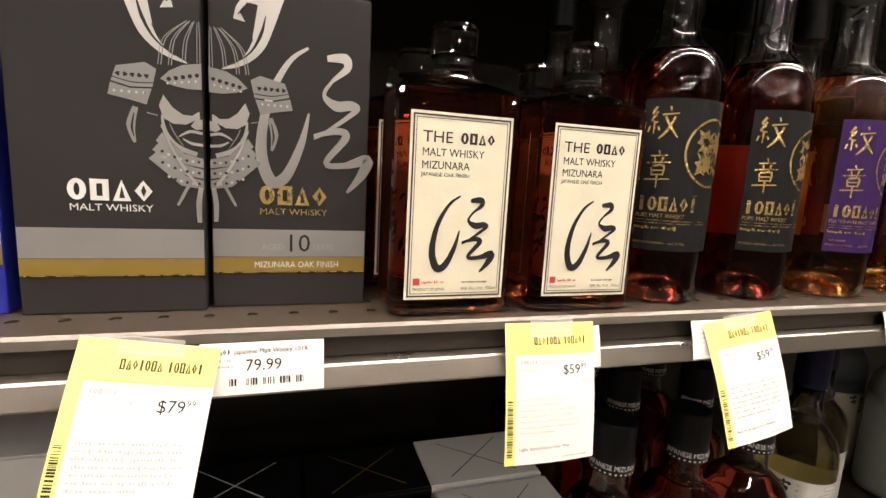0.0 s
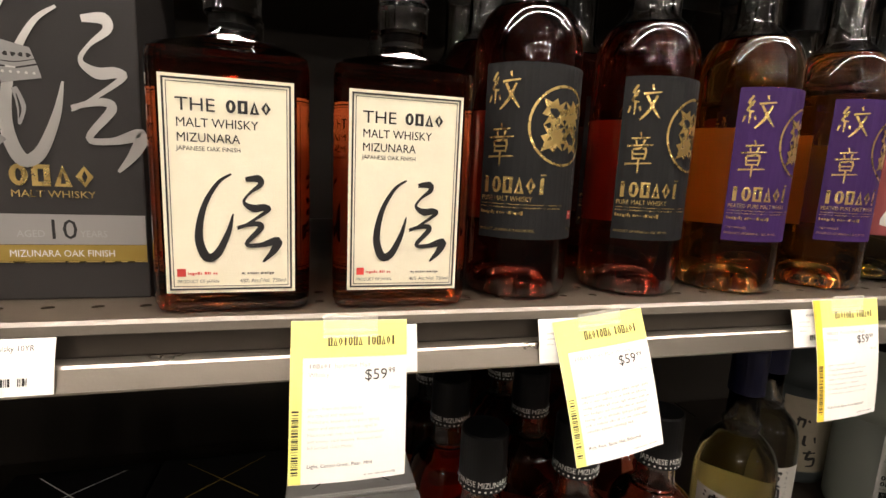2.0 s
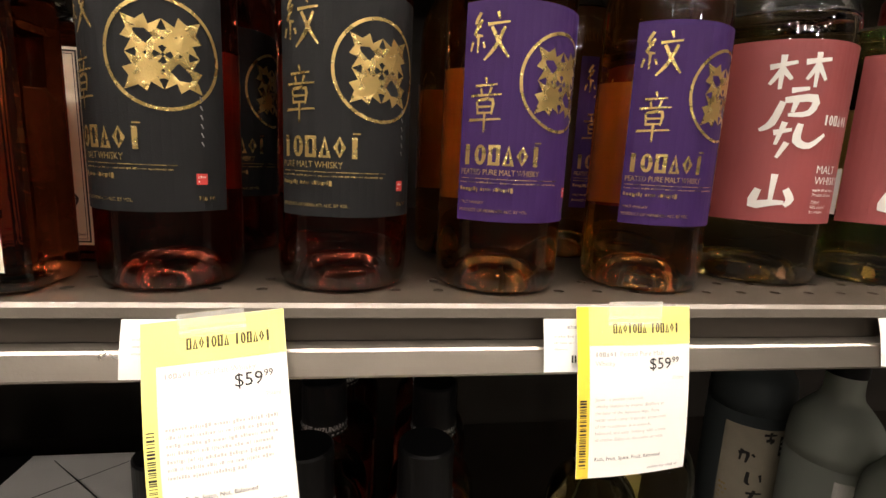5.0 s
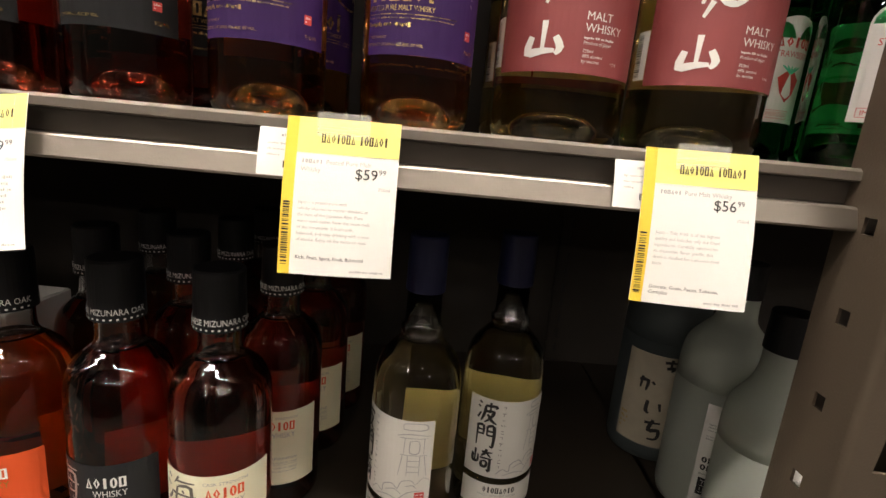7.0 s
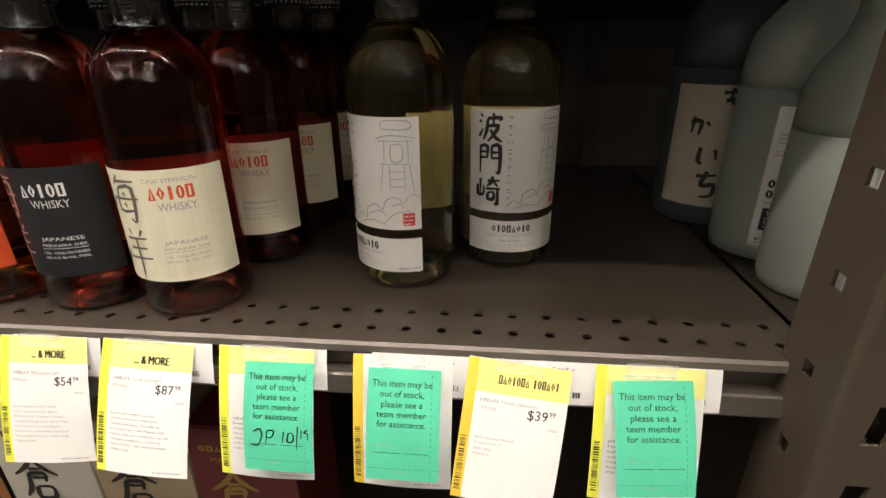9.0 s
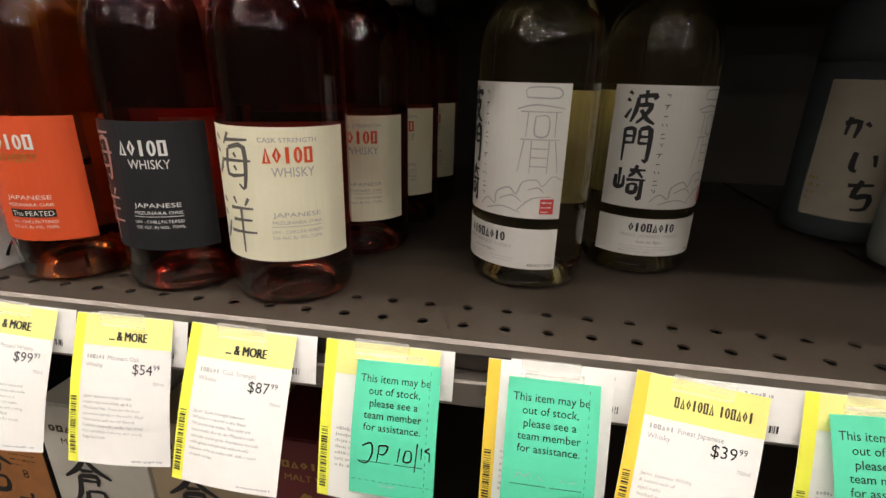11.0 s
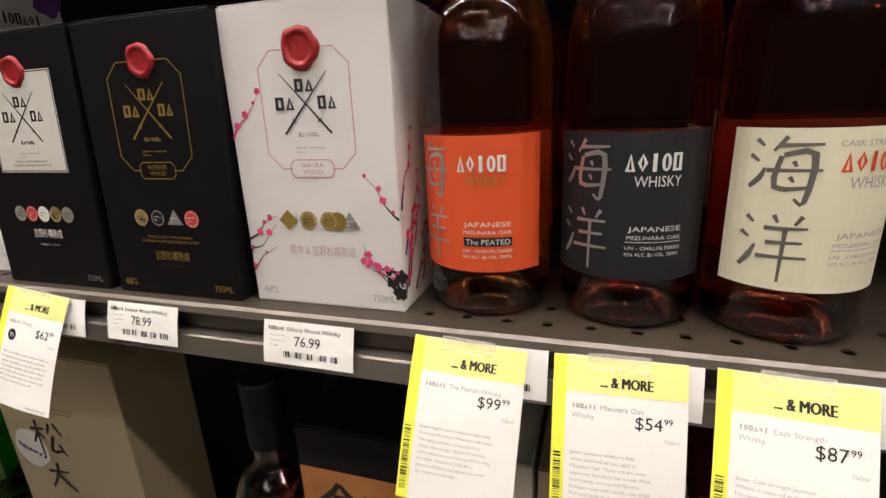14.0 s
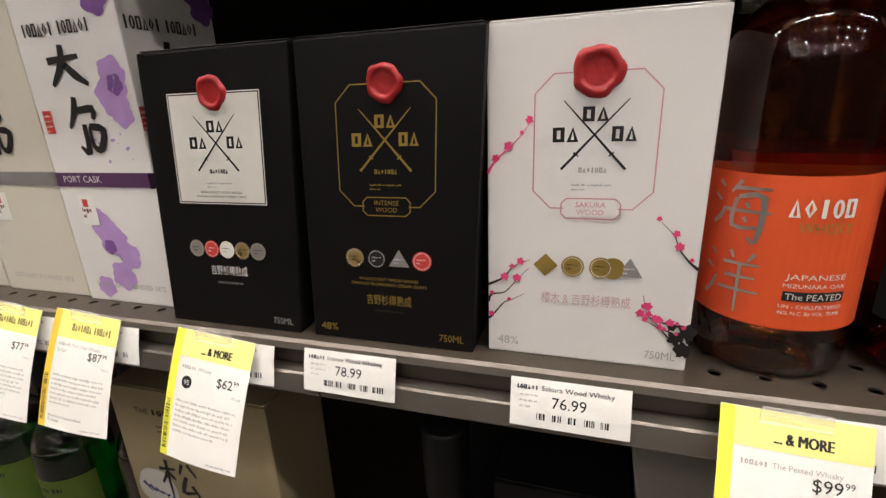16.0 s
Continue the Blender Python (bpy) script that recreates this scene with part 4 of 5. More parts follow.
    for k, c in enumerate(cols):
        u = (k - (n - 1) / 2) * step
        if (kind, k) in (("white", 0),):
            pr.put(c, [[(u - 0.0062, 0.0530), (u, 0.0468), (u + 0.0062, 0.0530), (u, 0.0592)]], 2)
        elif (kind, k) in (("white", 3), ("gold", 2)):
            pr.put(c, [[(u - 0.0062, 0.0490), (u + 0.0062, 0.0490), (u, 0.0590)]], 2)
            pr.lines(WHITEP, u - 0.003, u + 0.003, 0.0530, 2, 0.0022, 0.0007, 3, seed=k)
        else:
            pr.disc(c, u, 0.0530, 0.0056, 2, 28)
            ring(pr, WHITEP if c in (REDINK, INK) else CREAM, u, 0.0530, 0.0048, 0.0003, 3, 28)
            pr.lines(BROWNINK if c not in (INK, REDINK) else WHITEP, u - 0.003, u + 0.003, 0.0535, 2, 0.0020, 0.0007, 3, seed=k)
    if kind == "white":
        pr.disc(BANDGOLD, 0.0125, 0.0530, 0.0056, 2, 28)
    small = {"white": PINKINK, "gold": BANDGOLD, "panel": WHITEP}[kind]
    if kind == "gold":
        pr.words(BANDGOLD, "WORLD'S FIRST WHISKY BRAND", 0, 0.0398, 0.0018, "C", width=0.036)
        pr.words(BANDGOLD, "FINISHED IN JAPANESE CEDAR CASKS", 0, 0.0368, 0.0018, "C", width=0.046)
    soft = material("faded_rose_ink", (0.60, 0.40, 0.42), 0.5) if kind == "white" else small
    pr.words(soft, {"white": "\u6afb\u6728 & \u5409\u91ce\u6749\u6a3d\u719f\u6210"}.get(kind, "\u5409\u91ce\u6749\u6a3d\u719f\u6210"), 0, {"white": 0.0325, "gold": 0.0255, "panel": 0.0365}[kind], 0.0048, "C", width=0.044 if kind == "white" else 0.028)
    if kind == "panel":
        pr.words(GREYINK, "PRODUCT OF JAPAN", 0, 0.0300, 0.0014, "C")
    elif kind == "gold":
        pr.words(BROWNINK, "PRODUCT OF JAPAN", 0, 0.0205, 0.0013, "C")
    dim = {"white": GREYINK, "gold": BANDGOLD, "panel": DIMSILVER}[kind]
    if kind != "panel":
        pr.words(dim, "48%", -0.0450, 0.0055, 0.0048)
    pr.words(dim, "750ML", 0.0450, 0.0055, 0.0044, "R", width=0.0145)
    if kind == "white":
        rnd = random.Random(5)
        # plum branches running round the corner
        for base, lean in (((0.0503, 0.008), -1), ((0.0503, 0.016), -1), ((0.0503, 0.012), -1), ((0.0503, 0.024), -1), ((0.0503, 0.055), -1), ((-0.0503, 0.020), 1), ((-0.0503, 0.030), 1), ((-0.0503, 0.040), 1), ((-0.0503, 0.100), 1)):
            x, y = base
            pts = [(x, y)]
            for k in range(4):
                x, y = x + lean * rnd.uniform(0.002, 0.008), y + rnd.uniform(0.001, 0.008)
                pts.append((x, y))
            pr.ribbon(INK if base[1] < 0.08 else PINKINK, pts, [0.0016, 0.0010, 0.0006, 0.0004, 0.0002], 2)
            for p in pts[1:]:
                if rnd.random() < 0.8:
                    pr.disc(PINKINK, p[0] + rnd.uniform(-0.001, 0.001), p[1] + 0.001, rnd.uniform(0.0010, 0.0022), 3, 12, 0.25)
        for u, v, r in ((0.0480, 0.012, 0.004), (0.0440, 0.018, 0.0035), (0.0495, 0.022, 0.004), (0.0420, 0.024, 0.002)):
            pr.disc(INK, u, v, r, 2, 18, 0.2)
        side = Print(lambda u, v, s: (w / 2 + rack * v + s, u, v), 0.05)
        for base in ((0.001, 0.008), (0.002, 0.012), (0.006, 0.014), (0.010, 0.020), (0.018, 0.008), (0.030, 0.010), (0.002, 0.060), (0.004, 0.034)):
            x, y = base
            pts = [base]
            for k in range(5):
                x, y = x + rnd.uniform(0.001, 0.007), y + rnd.uniform(0.003, 0.012)
                pts.append((x, y))
            side.ribbon(INK, pts, [0.0026, 0.0018, 0.0012, 0.0008, 0.0005, 0.0002], 2)
            for p in pts[1:]:
                side.disc(PINKINK, p[0] + rnd.uniform(-0.002, 0.002), p[1] + rnd.uniform(-0.001, 0.002), rnd.uniform(0.0012, 0.0028), 3, 12, 0.25)
        side.make(top)
    pr.make(top)
    # wax seal with an uneven raised rim
    big = 1.18 if kind == "white" else 1.02
    verts, faces = [], []
    n, rows = 40, [(0.0, 0.0008), (0.0050, 0.0008), (0.0058, 0.0009), (0.0064, 0.0018), (0.0072, 0.0021), (0.0082, 0.0019), (0.0091, 0.0011), (0.0096, 0.0)]
    for r, z in rows:
        for k in range(n):
            a = 2 * math.pi * k / n
            q = big * r * (1 + (0.035 * math.sin(3 * a + 1) + 0.04 * math.sin(5 * a + 2) + 0.02 * math.sin(9 * a)) * (r / 0.0096) ** 3)
            verts.append((rack * 0.1455 + q * math.cos(a), -0.0002 - z, 0.1455 + q * math.sin(a)))
    for i in range(len(rows) - 1):
        for k in range(n):
            faces.append((i * n + k, i * n + (k + 1) % n, (i + 1) * n + (k + 1) % n, (i + 1) * n + k))
    part_data("wax_seal", verts, [f[::-1] for f in faces], WAX, top, "red wax seal", True)
    lid = Print(lambda u, v, s: (u + rack * h, d / 2 + v, h + s), 0.05)
    for s in (-1, 1):
        lid.ribbon(ink if kind != "panel" else WHITEP, [(-s * 0.030, -0.026), (0, 0), (s * 0.030, 0.026)], [0.0010, 0.0009, 0.0006], 1)
    lid.make(top)
    return top


def helmet(pr, mat, u, sides):
    """Plain helmet ornament in grey and silver: horns, ribbed bowl, neck guards, mask and collar as shapes. Drawn in thousandths of a metre from its axis."""
    for k in sides:
        def q(x, z):
            return (u + k * x * 0.001, z * 0.001)

        def line(pts, widths, ink=mat, level=2):
            pr.ribbon(ink, [q(*p) for p in pts], [w * 0.001 for w in widths], level, 4)

        def shape(pts, ink=mat, level=2):
            pr.put(ink, [[q(*p) for p in pts][::k]], level)

        # horn: a broad crescent with a hooked inner prong
        line([(6.7, 133), (17, 137.5), (25, 147), (30, 161), (34, 174)], [0.6, 3.2, 7.0, 8.6, 9.4], SILVER)
        line([(12, 135.8), (21, 143), (26.5, 153), (29, 163)], [0.2, 0.9, 1.8, 0.3], CHAR, 3)
        shape([(22, 150), (25, 168), (19.5, 168.5), (16, 163), (18.5, 158.5), (12.5, 159.5), (14, 166), (18, 172), (24, 176.5), (30, 177), (31, 160)], SILVER, 2)
        pr.ribbon(CHAR, [q(15.0, 162), q(18.2, 166), q(21.5, 168.5)], [0.0006, 0.0010, 0.0004], 3, 4)
        # bowl ribs
        for a in (0.6, 7.5, 14.0, 18.8):
            line([(a, 133.5 if a < 10 else 131), (a * 0.86, 144), (a * 0.30 + 0.6, 154)], [0.5, 0.5, 0.4])
            line([(a + 1.4, 133.5 if a < 10 else 131), (a * 0.86 + 1.3, 144), (a * 0.30 + 1.4, 153.4)], [0.4, 0.4, 0.4])
        # brow plate with scroll work
        shape([(0, 133.5), (9, 131.8), (15, 128.5), (19.4, 124), (14, 121.2), (7, 120), (0, 120.2)])
        for n in range(5):
            pr.disc(CHAR, *q(2.2 + 3.3 * n, 127.2 - 0.75 * n), 0.0011, 3, 10, 0.2)
            pr.disc(SILVER, *q(2.8 + 3.3 * n, 124.2 - 0.55 * n), 0.0006, 3, 8)
        # neck guard in three lames
        shape([(21, 128.6), (26, 131.4), (39, 128.4), (41.5, 121), (33, 118.8), (23, 119.4)])
        shape([(23.4, 118.6), (33, 118), (41.8, 120.2), (43.2, 114.2), (33, 112.2), (26, 110.5)])
        for n in range(5):
            pr.disc(CHAR, *q(25.5 + 3.2 * n, 124.6), 0.0011, 3, 8, 0.25)
            pr.disc(SILVER, *q(27 + 3.3 * n, 116.2), 0.0007, 3, 8)
        line([(22, 121.6), (32, 121), (41, 123)], [0.5, 0.5, 0.4], CHAR, 3)
        line([(31, 109), (33.5, 100), (32, 91)], [2.6, 4.2, 1.2])
        line([(31.8, 106), (33.0, 99), (32.2, 94)], [0.4, 1.2, 0.3], CHAR, 3)
        line([(21, 105.5), (26, 106.5)], [0.5, 0.5])
        # mask: brow, cheek, nose and mouth
        shape([(1.4, 109), (5, 106.5), (9.5, 106.8), (14, 110), (18.2, 116), (20.4, 110.5), (18.5, 104.5), (14, 101.8), (8, 101.8), (4.4, 103.8), (1.2, 104.6)], SILVER)
        shape([(0, 105), (3.4, 104.4), (5.6, 101.2), (3.2, 99.4), (0, 99.8)], SILVER)
        line([(19.2, 106), (17.6, 97), (12, 90), (3, 86.5)], [0.8, 2.2, 2.6, 2.4], SILVER)
        line([(0, 97.6), (6, 98.4), (11.5, 95.4)], [1.4, 1.6, 0.5], SILVER)
        line([(0, 91.6), (5.5, 92.2), (9.6, 94.4)], [1.5, 1.5, 0.6], SILVER)
        line([(15.6, 102), (13.6, 97), (9.4, 90.6)], [0.4, 0.7, 0.3], mat, 3)
        # collar in three studded rows
        for n in range(3):
            d = 5.8 * n
            shape([(0, 84.4 - d), (9, 86.6 - d), (19.4 + n, 97 - d * 0.8), (22.4 + 1.8 * n, 92.6 - d * 0.8), (11, 81.4 - d), (0, 79.6 - d)])
            for m in range(7):
                pr.disc(SILVER if m % 2 else CHAR, *q(2.2 + 2.9 * m, 82.6 - d + 0.13 * m * m), 0.0008, 3, 8)
        # cord and its knot
        line([(19.6, 101), (14.4, 88), (8, 77), (3, 70)], [0.9, 1.2, 1.5, 1.6], SILVER, 3)
        line([(1, 71.5), (5.4, 72.5), (8.4, 68), (10.6, 63.5), (13, 59)], [1.6, 2.0, 1.6, 1.6, 1.2])
        line([(1.4, 69), (2.6, 60), (2.4, 50)], [2.2, 2.8, 2.2], SILVER, 3)


def shin_carton(m, aged, label):
    w, d, h = 0.0865, 0.075, 0.180
    top = carton("whisky_carton", m, w, d, h, CHAR, label, "helmet cartons")
    pr = Print(flat(0), 0.05)
    pr.rect(BANDGREY, -w / 2 + 0.0006, 0.0300, w / 2 - 0.0006, 0.0460, 1)
    pr.rect(BANDGOLD, -w / 2 + 0.0006, 0.0210, w / 2 - 0.0006, 0.0298, 1)
    pr.rect(GOLD, -w / 2 + 0.0006, 0.0204, w / 2 - 0.0006, 0.0209, 2)
    foil = GOLD if aged else WHITEP
    c = -0.002 if aged else -0.006
    if aged:
        pr.blocks(GOLD, (4,), c - 0.0165, 0.0605, 0.0390, 0.0110)
        pr.words(GOLD, "MALT WHISKY", c + 0.003, 0.0548, 0.0036, "C", width=0.0380)
        pr.words(INK, "10", c + 0.005, 0.0330, 0.0105, "C", 2)
        pr.words(GREYINK, "AGED", c - 0.0150, 0.0340, 0.0036, "L", 2, width=0.0125)
        pr.words(GREYINK, "YEARS", c + 0.0135, 0.0340, 0.0036, "L", 2, width=0.0125)
        pr.words(WHITEP, "MIZUNARA OAK FINISH", c + 0.005, 0.0235, 0.0036, "C", 2, width=0.0480)
        trust(pr, SILVER, -0.0205, 0.0690, 0.0630, 0.0800, 0.0046)
        helmet(pr, DIMSILVER, -w / 2, (1,))
    else:
        pr.blocks(WHITEP, (4,), c - 0.0145, 0.0605, 0.0400, 0.0110)
        pr.words(WHITEP, "MALT WHISKY", c + 0.0055, 0.0552, 0.0036, "C", width=0.0380)
        helmet(pr, DIMSILVER, w / 2, (-1,))
    pr.make(top)
    return top


def ohishi(m, kind, label):
    w, d, h = 0.091, 0.080, 0.27
    top = carton("whisky_carton", m, w, d, h, WHITEC if kind == "port" else IVORY, label, "tall brushwork cartons")
    faces = [Print(flat(0), 0.05), Print(lambda u, v, s: (w / 2 + s, d / 2 + u, v), 0.05)]
    rnd = random.Random(3 if kind == "port" else 4)
    band = PLUM if kind == "port" else BANDGREY
    for i, pr in enumerate(faces):
        if kind == "port":
            for u, v, r, mat in ((0.030, 0.160, 0.0120, LILAC), (0.027, 0.148, 0.0145, LILAC), (0.032, 0.136, 0.0095, LILAC), (0.031, 0.154, 0.0070, VIOLET), (0.030, 0.205, 0.0120, VIOLET), (0.024, 0.216, 0.0130, VIOLET), (0.034, 0.222, 0.0080, LILAC), (-0.014, 0.062, 0.0110, LILAC), (-0.006, 0.050, 0.0140, LILAC), (0.006, 0.038, 0.0110, LILAC), (-0.004, 0.022, 0.0120, LILAC), (-0.024, 0.012, 0.0090, LILAC), (-0.010, 0.044, 0.0060, VIOLET)):
                pr.disc(mat, max(r - 0.0445, min(0.0445 - r, u)), v, r * 0.92, 1, 44, 0.09)
            for k in range(14):
                pr.disc(LILAC, rnd.uniform(0.0, 0.036), rnd.uniform(0.105, 0.125), rnd.uniform(0.0004, 0.0013), 1, 10)
        pr.rect(band, -w / 2 + 0.0006, 0.0880, w / 2 - 0.0006, 0.0980, 2)
        pr.words(WHITEP if kind == "port" else GREYINK, "PORT CASK" if kind == "port" else "CASK FINISH", -0.0380, 0.0912, 0.0046, "L", 3, width=0.036)
        pr.strokes(INK, MARK_BIG, -0.026, 0.150, 0.036, 0.030, 0.0062, 3)
        pr.strokes(INK, MARK_STONE, -0.018, 0.112, 0.032, 0.036, 0.0055, 3)
        pr.blocks(INK, (6, 6), -0.038, 0.186, 0.060, 0.0078)
        pr.rect(REDINK, -0.040, 0.125, -0.032, 0.140, 2)
        pr.lines(WHITEP, -0.0392, -0.0328, 0.136, 4, 0.0034, 0.0012, 3, seed=2)
        pr.rect(PAPER, -0.0290, 0.0600, -0.0140, 0.0820, 3)
        pr.rect(REDINK, -0.0255, 0.0735, -0.0205, 0.0790, 4)
        pr.lines(MAROON, -0.0275, -0.0160, 0.0700, 2, 0.0045, 0.0030, 4, seed=3)
        pr.words(GREYINK, "DISTILLERY FOUNDED 1872", 0, 0.0120, 0.0038, "C", 3, width=0.066)
        pr.make(top)
    return top


# ---------------------------------------------------------------- price cards
def card(m, kind, price, cents, seed, label, lean=0.010, curl=0.004, out=(), words=((), (), ()), badge=False):
    """Paper shelf card hung by a clear clip. Origin at the middle of its upper edge; it hangs down and leans out."""
    top = thing("price_card", m, label, "price card", "shelf cards")
    w, h = 0.060, 0.083
    rnd = random.Random(seed)
    twist = rnd.uniform(-0.0015, 0.0015)

    tall = math.sqrt(1 - (lean / h) ** 2)

    def bend(u, v, s):
        k = -v / h
        return (u, -lean * k - curl * math.sin(math.pi * k) * 0.5 - twist * u / w * 4 * k - 0.0015 * math.cos(u / w * 3) * k - s, v * tall)

    pr = Print(bend, 0.006)
    band, edge = {"gold": (YELLOW, YELLOW), "amber": (YELLOW, GOLDY), "lime": (PALEY, LIME), "epic": (GOLDY, GOLDY)}[kind]
    pr.rect(PAPER, -w / 2, -h, w / 2, 0, 0)
    pr.rect(edge, -w / 2, -h, -w / 2 + 0.0062, 0, 1)
    pr.rect(band if kind != "epic" else PAPER, -w / 2 + 0.0062, -0.0165 if kind in ("lime",) else -0.0185, w / 2, 0, 1)
    pr.barcode(INK, -w / 2 + 0.0012, -0.0780, -w / 2 + 0.0046, -0.0450, False, 2, seed)
    if kind == "lime":
        for shift in (0.0, 0.0003, 0.0006):
            pr.words(INK, "... & MORE", 0.0032 + shift, -0.0132, 0.0048, "C", 2, width=0.0230)
    elif kind in ("gold", "amber"):
        pr.blocks(BROWNINK, (7, 6), -0.0115, -0.0128, 0.0355, 0.0048)
    a = -w / 2 + 0.009
    title, story, flavours = words
    if title:
        pr.blocks(GREYINK, (6,), a, -0.0238, 0.0115, 0.0022)
        pr.words(GREYINK, title[0], a + 0.0130, -0.0238, 0.0024)
        if len(title) > 1:
            pr.words(GREYINK, title[1], a, -0.0282, 0.0024)
    if price:
        pr.words(INK, "$" + price, w / 2 - 0.0105, -0.0305, 0.0056, "R", 2)
        pr.words(INK, cents, w / 2 - 0.0100, -0.0275, 0.0028, "L", 2)
        pr.words(GREYINK, "750ml", w / 2 - 0.0035, -0.0360, 0.0018, "R", 2)
    if story:
        for k, line in enumerate(story):
            pr.words(PALEINK if kind == "gold" else GREYINK, line, a, -0.0450 - 0.0033 * k, 0.0017, "L", 2)
    else:
        pr.lines(PALEINK, a, w / 2 - 0.004, -0.0450, 7, 0.0033, 0.0015, seed=seed + 1)
    for k, line in enumerate(flavours):
        pr.words(INK, line, a, -0.0745 - 0.0030 * k, 0.0019, "L", 2)
    pr.lines(GREYINK, w / 2 - 0.022, w / 2 - 0.003, -0.0805, 1, 0.003, 0.0011, seed=seed + 3)
    if badge:
        pr.disc(INK, -0.0150, -0.0320, 0.0040, 3)
    for line in out:
        pr.words(*line)
    pr.make(top, "print", "paper_sheet")
    # paper back
    back = Print(lambda u, v, s: bend(u, v, -0.0001), 0.006)
    back.rect(PAPER, -w / 2, -h, w / 2, 0, 0)
    back.make(top, "print", "paper_back")
    clip(top)
    return top


def clip(top):
    """Clear plastic gripper over the card's upper edge."""
    bm = box_bm(-0.0140, -0.0030, -0.0110, 0.0140, -0.0016, 0.0030, 0.0004, 1)
    ob = part("clip", bm, PLASTIC, top, "clear plastic gripper")
    ob.visible_shadow = False
    grip = ob
    for z in (-0.0080, -0.0050):
        ob = part("clip_rib", box_bm(-0.0140, -0.0036, z, 0.0140, -0.0030, z + 0.0008), PLASTIC, grip)
        ob.visible_shadow = False


def stock_note(m, label, handwriting, seed):
    """Green out-of-stock slip."""
    top = thing("stock_slip", m, label, "paper slip", "green slips")
    w, h = 0.043, 0.065

    def bend(u, v, s):
        k = -v / h
        return (u, -0.0045 - 0.024 * k - 0.003 * math.sin(math.pi * k) - 0.0008 * math.sin(u * 40 + seed) * k - s, v * 0.94)

    pr = Print(bend, 0.006)
    pr.rect(GREENP, -w / 2, -h, w / 2, 0, 0)
    for k, line in enumerate(("This item may be", "out of stock,", "please see a", "team member", "for assistance.")):
        pr.words(INK, line, -0.001, -0.0095 - 0.0056 * k, 0.0036, "C", 2)
    pr.rect(INK, -w / 2 + 0.004, -0.0475, -0.001, -0.0472, 2)
    pr.rect(INK, 0.001, -0.0475, w / 2 - 0.006, -0.0472, 2)
    for k in range(13):
        pr.rect(INK, -w / 2 + 0.0015 + k * 0.0034, -0.0575, -w / 2 + 0.0035 + k * 0.0034, -0.0573, 2)
    for k in range(18):
        pr.rect(INK, w / 2 - 0.0050, -0.004 - k * 0.0035, w / 2 - 0.0048, -0.0025 - k * 0.0035, 2)
    pr.words(GREYINK, "Fold Here", -0.002, -0.0600, 0.0014, "C", 2)
    if handwriting:
        pr.strokes(INK, "1,6.5 2,7.4 2.2,5 1.6,2.4 .6,2.6; 3,7 2.8,3; 3,7 4,7 3.6,5 2.9,5; 5.4,7 5.2,3.6; 6.1,6.6 5.9,4 6.7,4.2 6.7,6.4 6.1,6.6; 7.4,8.6 7.2,1.6; 7.9,7.6 7.9,5; 8.8,7.8 8.3,7 8.8,6.6 8.8,4.6", -w / 2 + 0.002, -0.0530, w - 0.004, 0.0185, 0.0010, 3)
    else:
        pr.strokes(GREYINK, "1,4 1.4,7 2,5 2.6,7 3,4; 3.6,6 4.2,4; 6,6 6.6,4; 7,5 8,5", -w / 2 + 0.002, -0.0485, w - 0.006, 0.009, 0.0004, 3)
    pr.make(top, "print", "paper_sheet")
    back = Print(lambda u, v, s: bend(u, v, -0.0001), 0.006)
    back.rect(GREENP, -w / 2, -h, w / 2, 0, 0)
    back.make(top, "print", "paper_back")
    clip(top)
    return top


def tag(x, z, price, seed, label, name="", w=0.060):
    """White price ticket in the channel; a slightly bowed strip."""
    top = thing("price_ticket", pose(x, 0, z), label, "price ticket", "channel tickets")
    h = 0.025

    def bend(u, v, s):
        k = -v / h
        return (u, -0.0018 - 0.0064 * k - 0.002 * math.sin(math.pi * k) * 0.3 - s, v)

    pr = Print(bend, 0.01)
    pr.rect(PAPER, -w / 2, -h, w / 2, 0, 0)
    if name:
        pr.words(INK, name, 0.004, -0.0052, 0.0024, "C", 2, width=0.036)
        pr.blocks(INK, (6,), -0.0270, -0.0052, 0.0115, 0.0022)
    else:
        pr.lines(GREYINK, -0.018, 0.020, -0.0045, 1, 0.002, 0.0018, seed=seed)
    pr.lines(PALEINK, -0.025, -0.014, -0.0085, 3, 0.003, 0.0010, seed=seed + 1)
    if price:
        pr.words(INK, price, 0.000, -0.0135, 0.0056, "C", 2)
    rnd = random.Random(seed)
    for k in range(5):
        u = -0.016 + 0.008 * k
        pr.barcode(INK, u, -0.0205, u + rnd.uniform(0.003, 0.006), -0.0170, True, 2, seed + k)
    pr.make(top, "print", "paper_sheet")
    back = Print(lambda u, v, s: bend(u, v, -0.0001), 0.01)
    back.rect(PAPER, -w / 2, -h, w / 2, 0, 0)
    back.make(top, "print", "paper_back")
    return top


# ---------------------------------------------------------------- upper shelf
BLACK_MON = "dark whisky bottle with black and gold label on the steel shelf"
PURPLE_MON = "amber whisky bottle with purple and gold label on the steel shelf"
shin_carton(pose(-0.1085, 0.036, U), False, "charcoal whisky carton with silver and gold bands and helmet drawing")
shin_carton(pose(-0.0195, 0.042, U, 0, 0, 0), True, "charcoal whisky carton with silver brush mark, aged 10 years")
blue = carton("whisky_carton", pose(-0.204, 0.040, U), 0.090, 0.075, 0.190, BLUEC, "blue whisky carton with white swoosh and pale bands")
pr = Print(flat(0), 0.05)
pr.rect(WHITEP, -0.0445, 0.0365, 0.0445, 0.0480, 1)
pr.rect(BANDGOLD, -0.0445, 0.0260, 0.0445, 0.0362, 1)
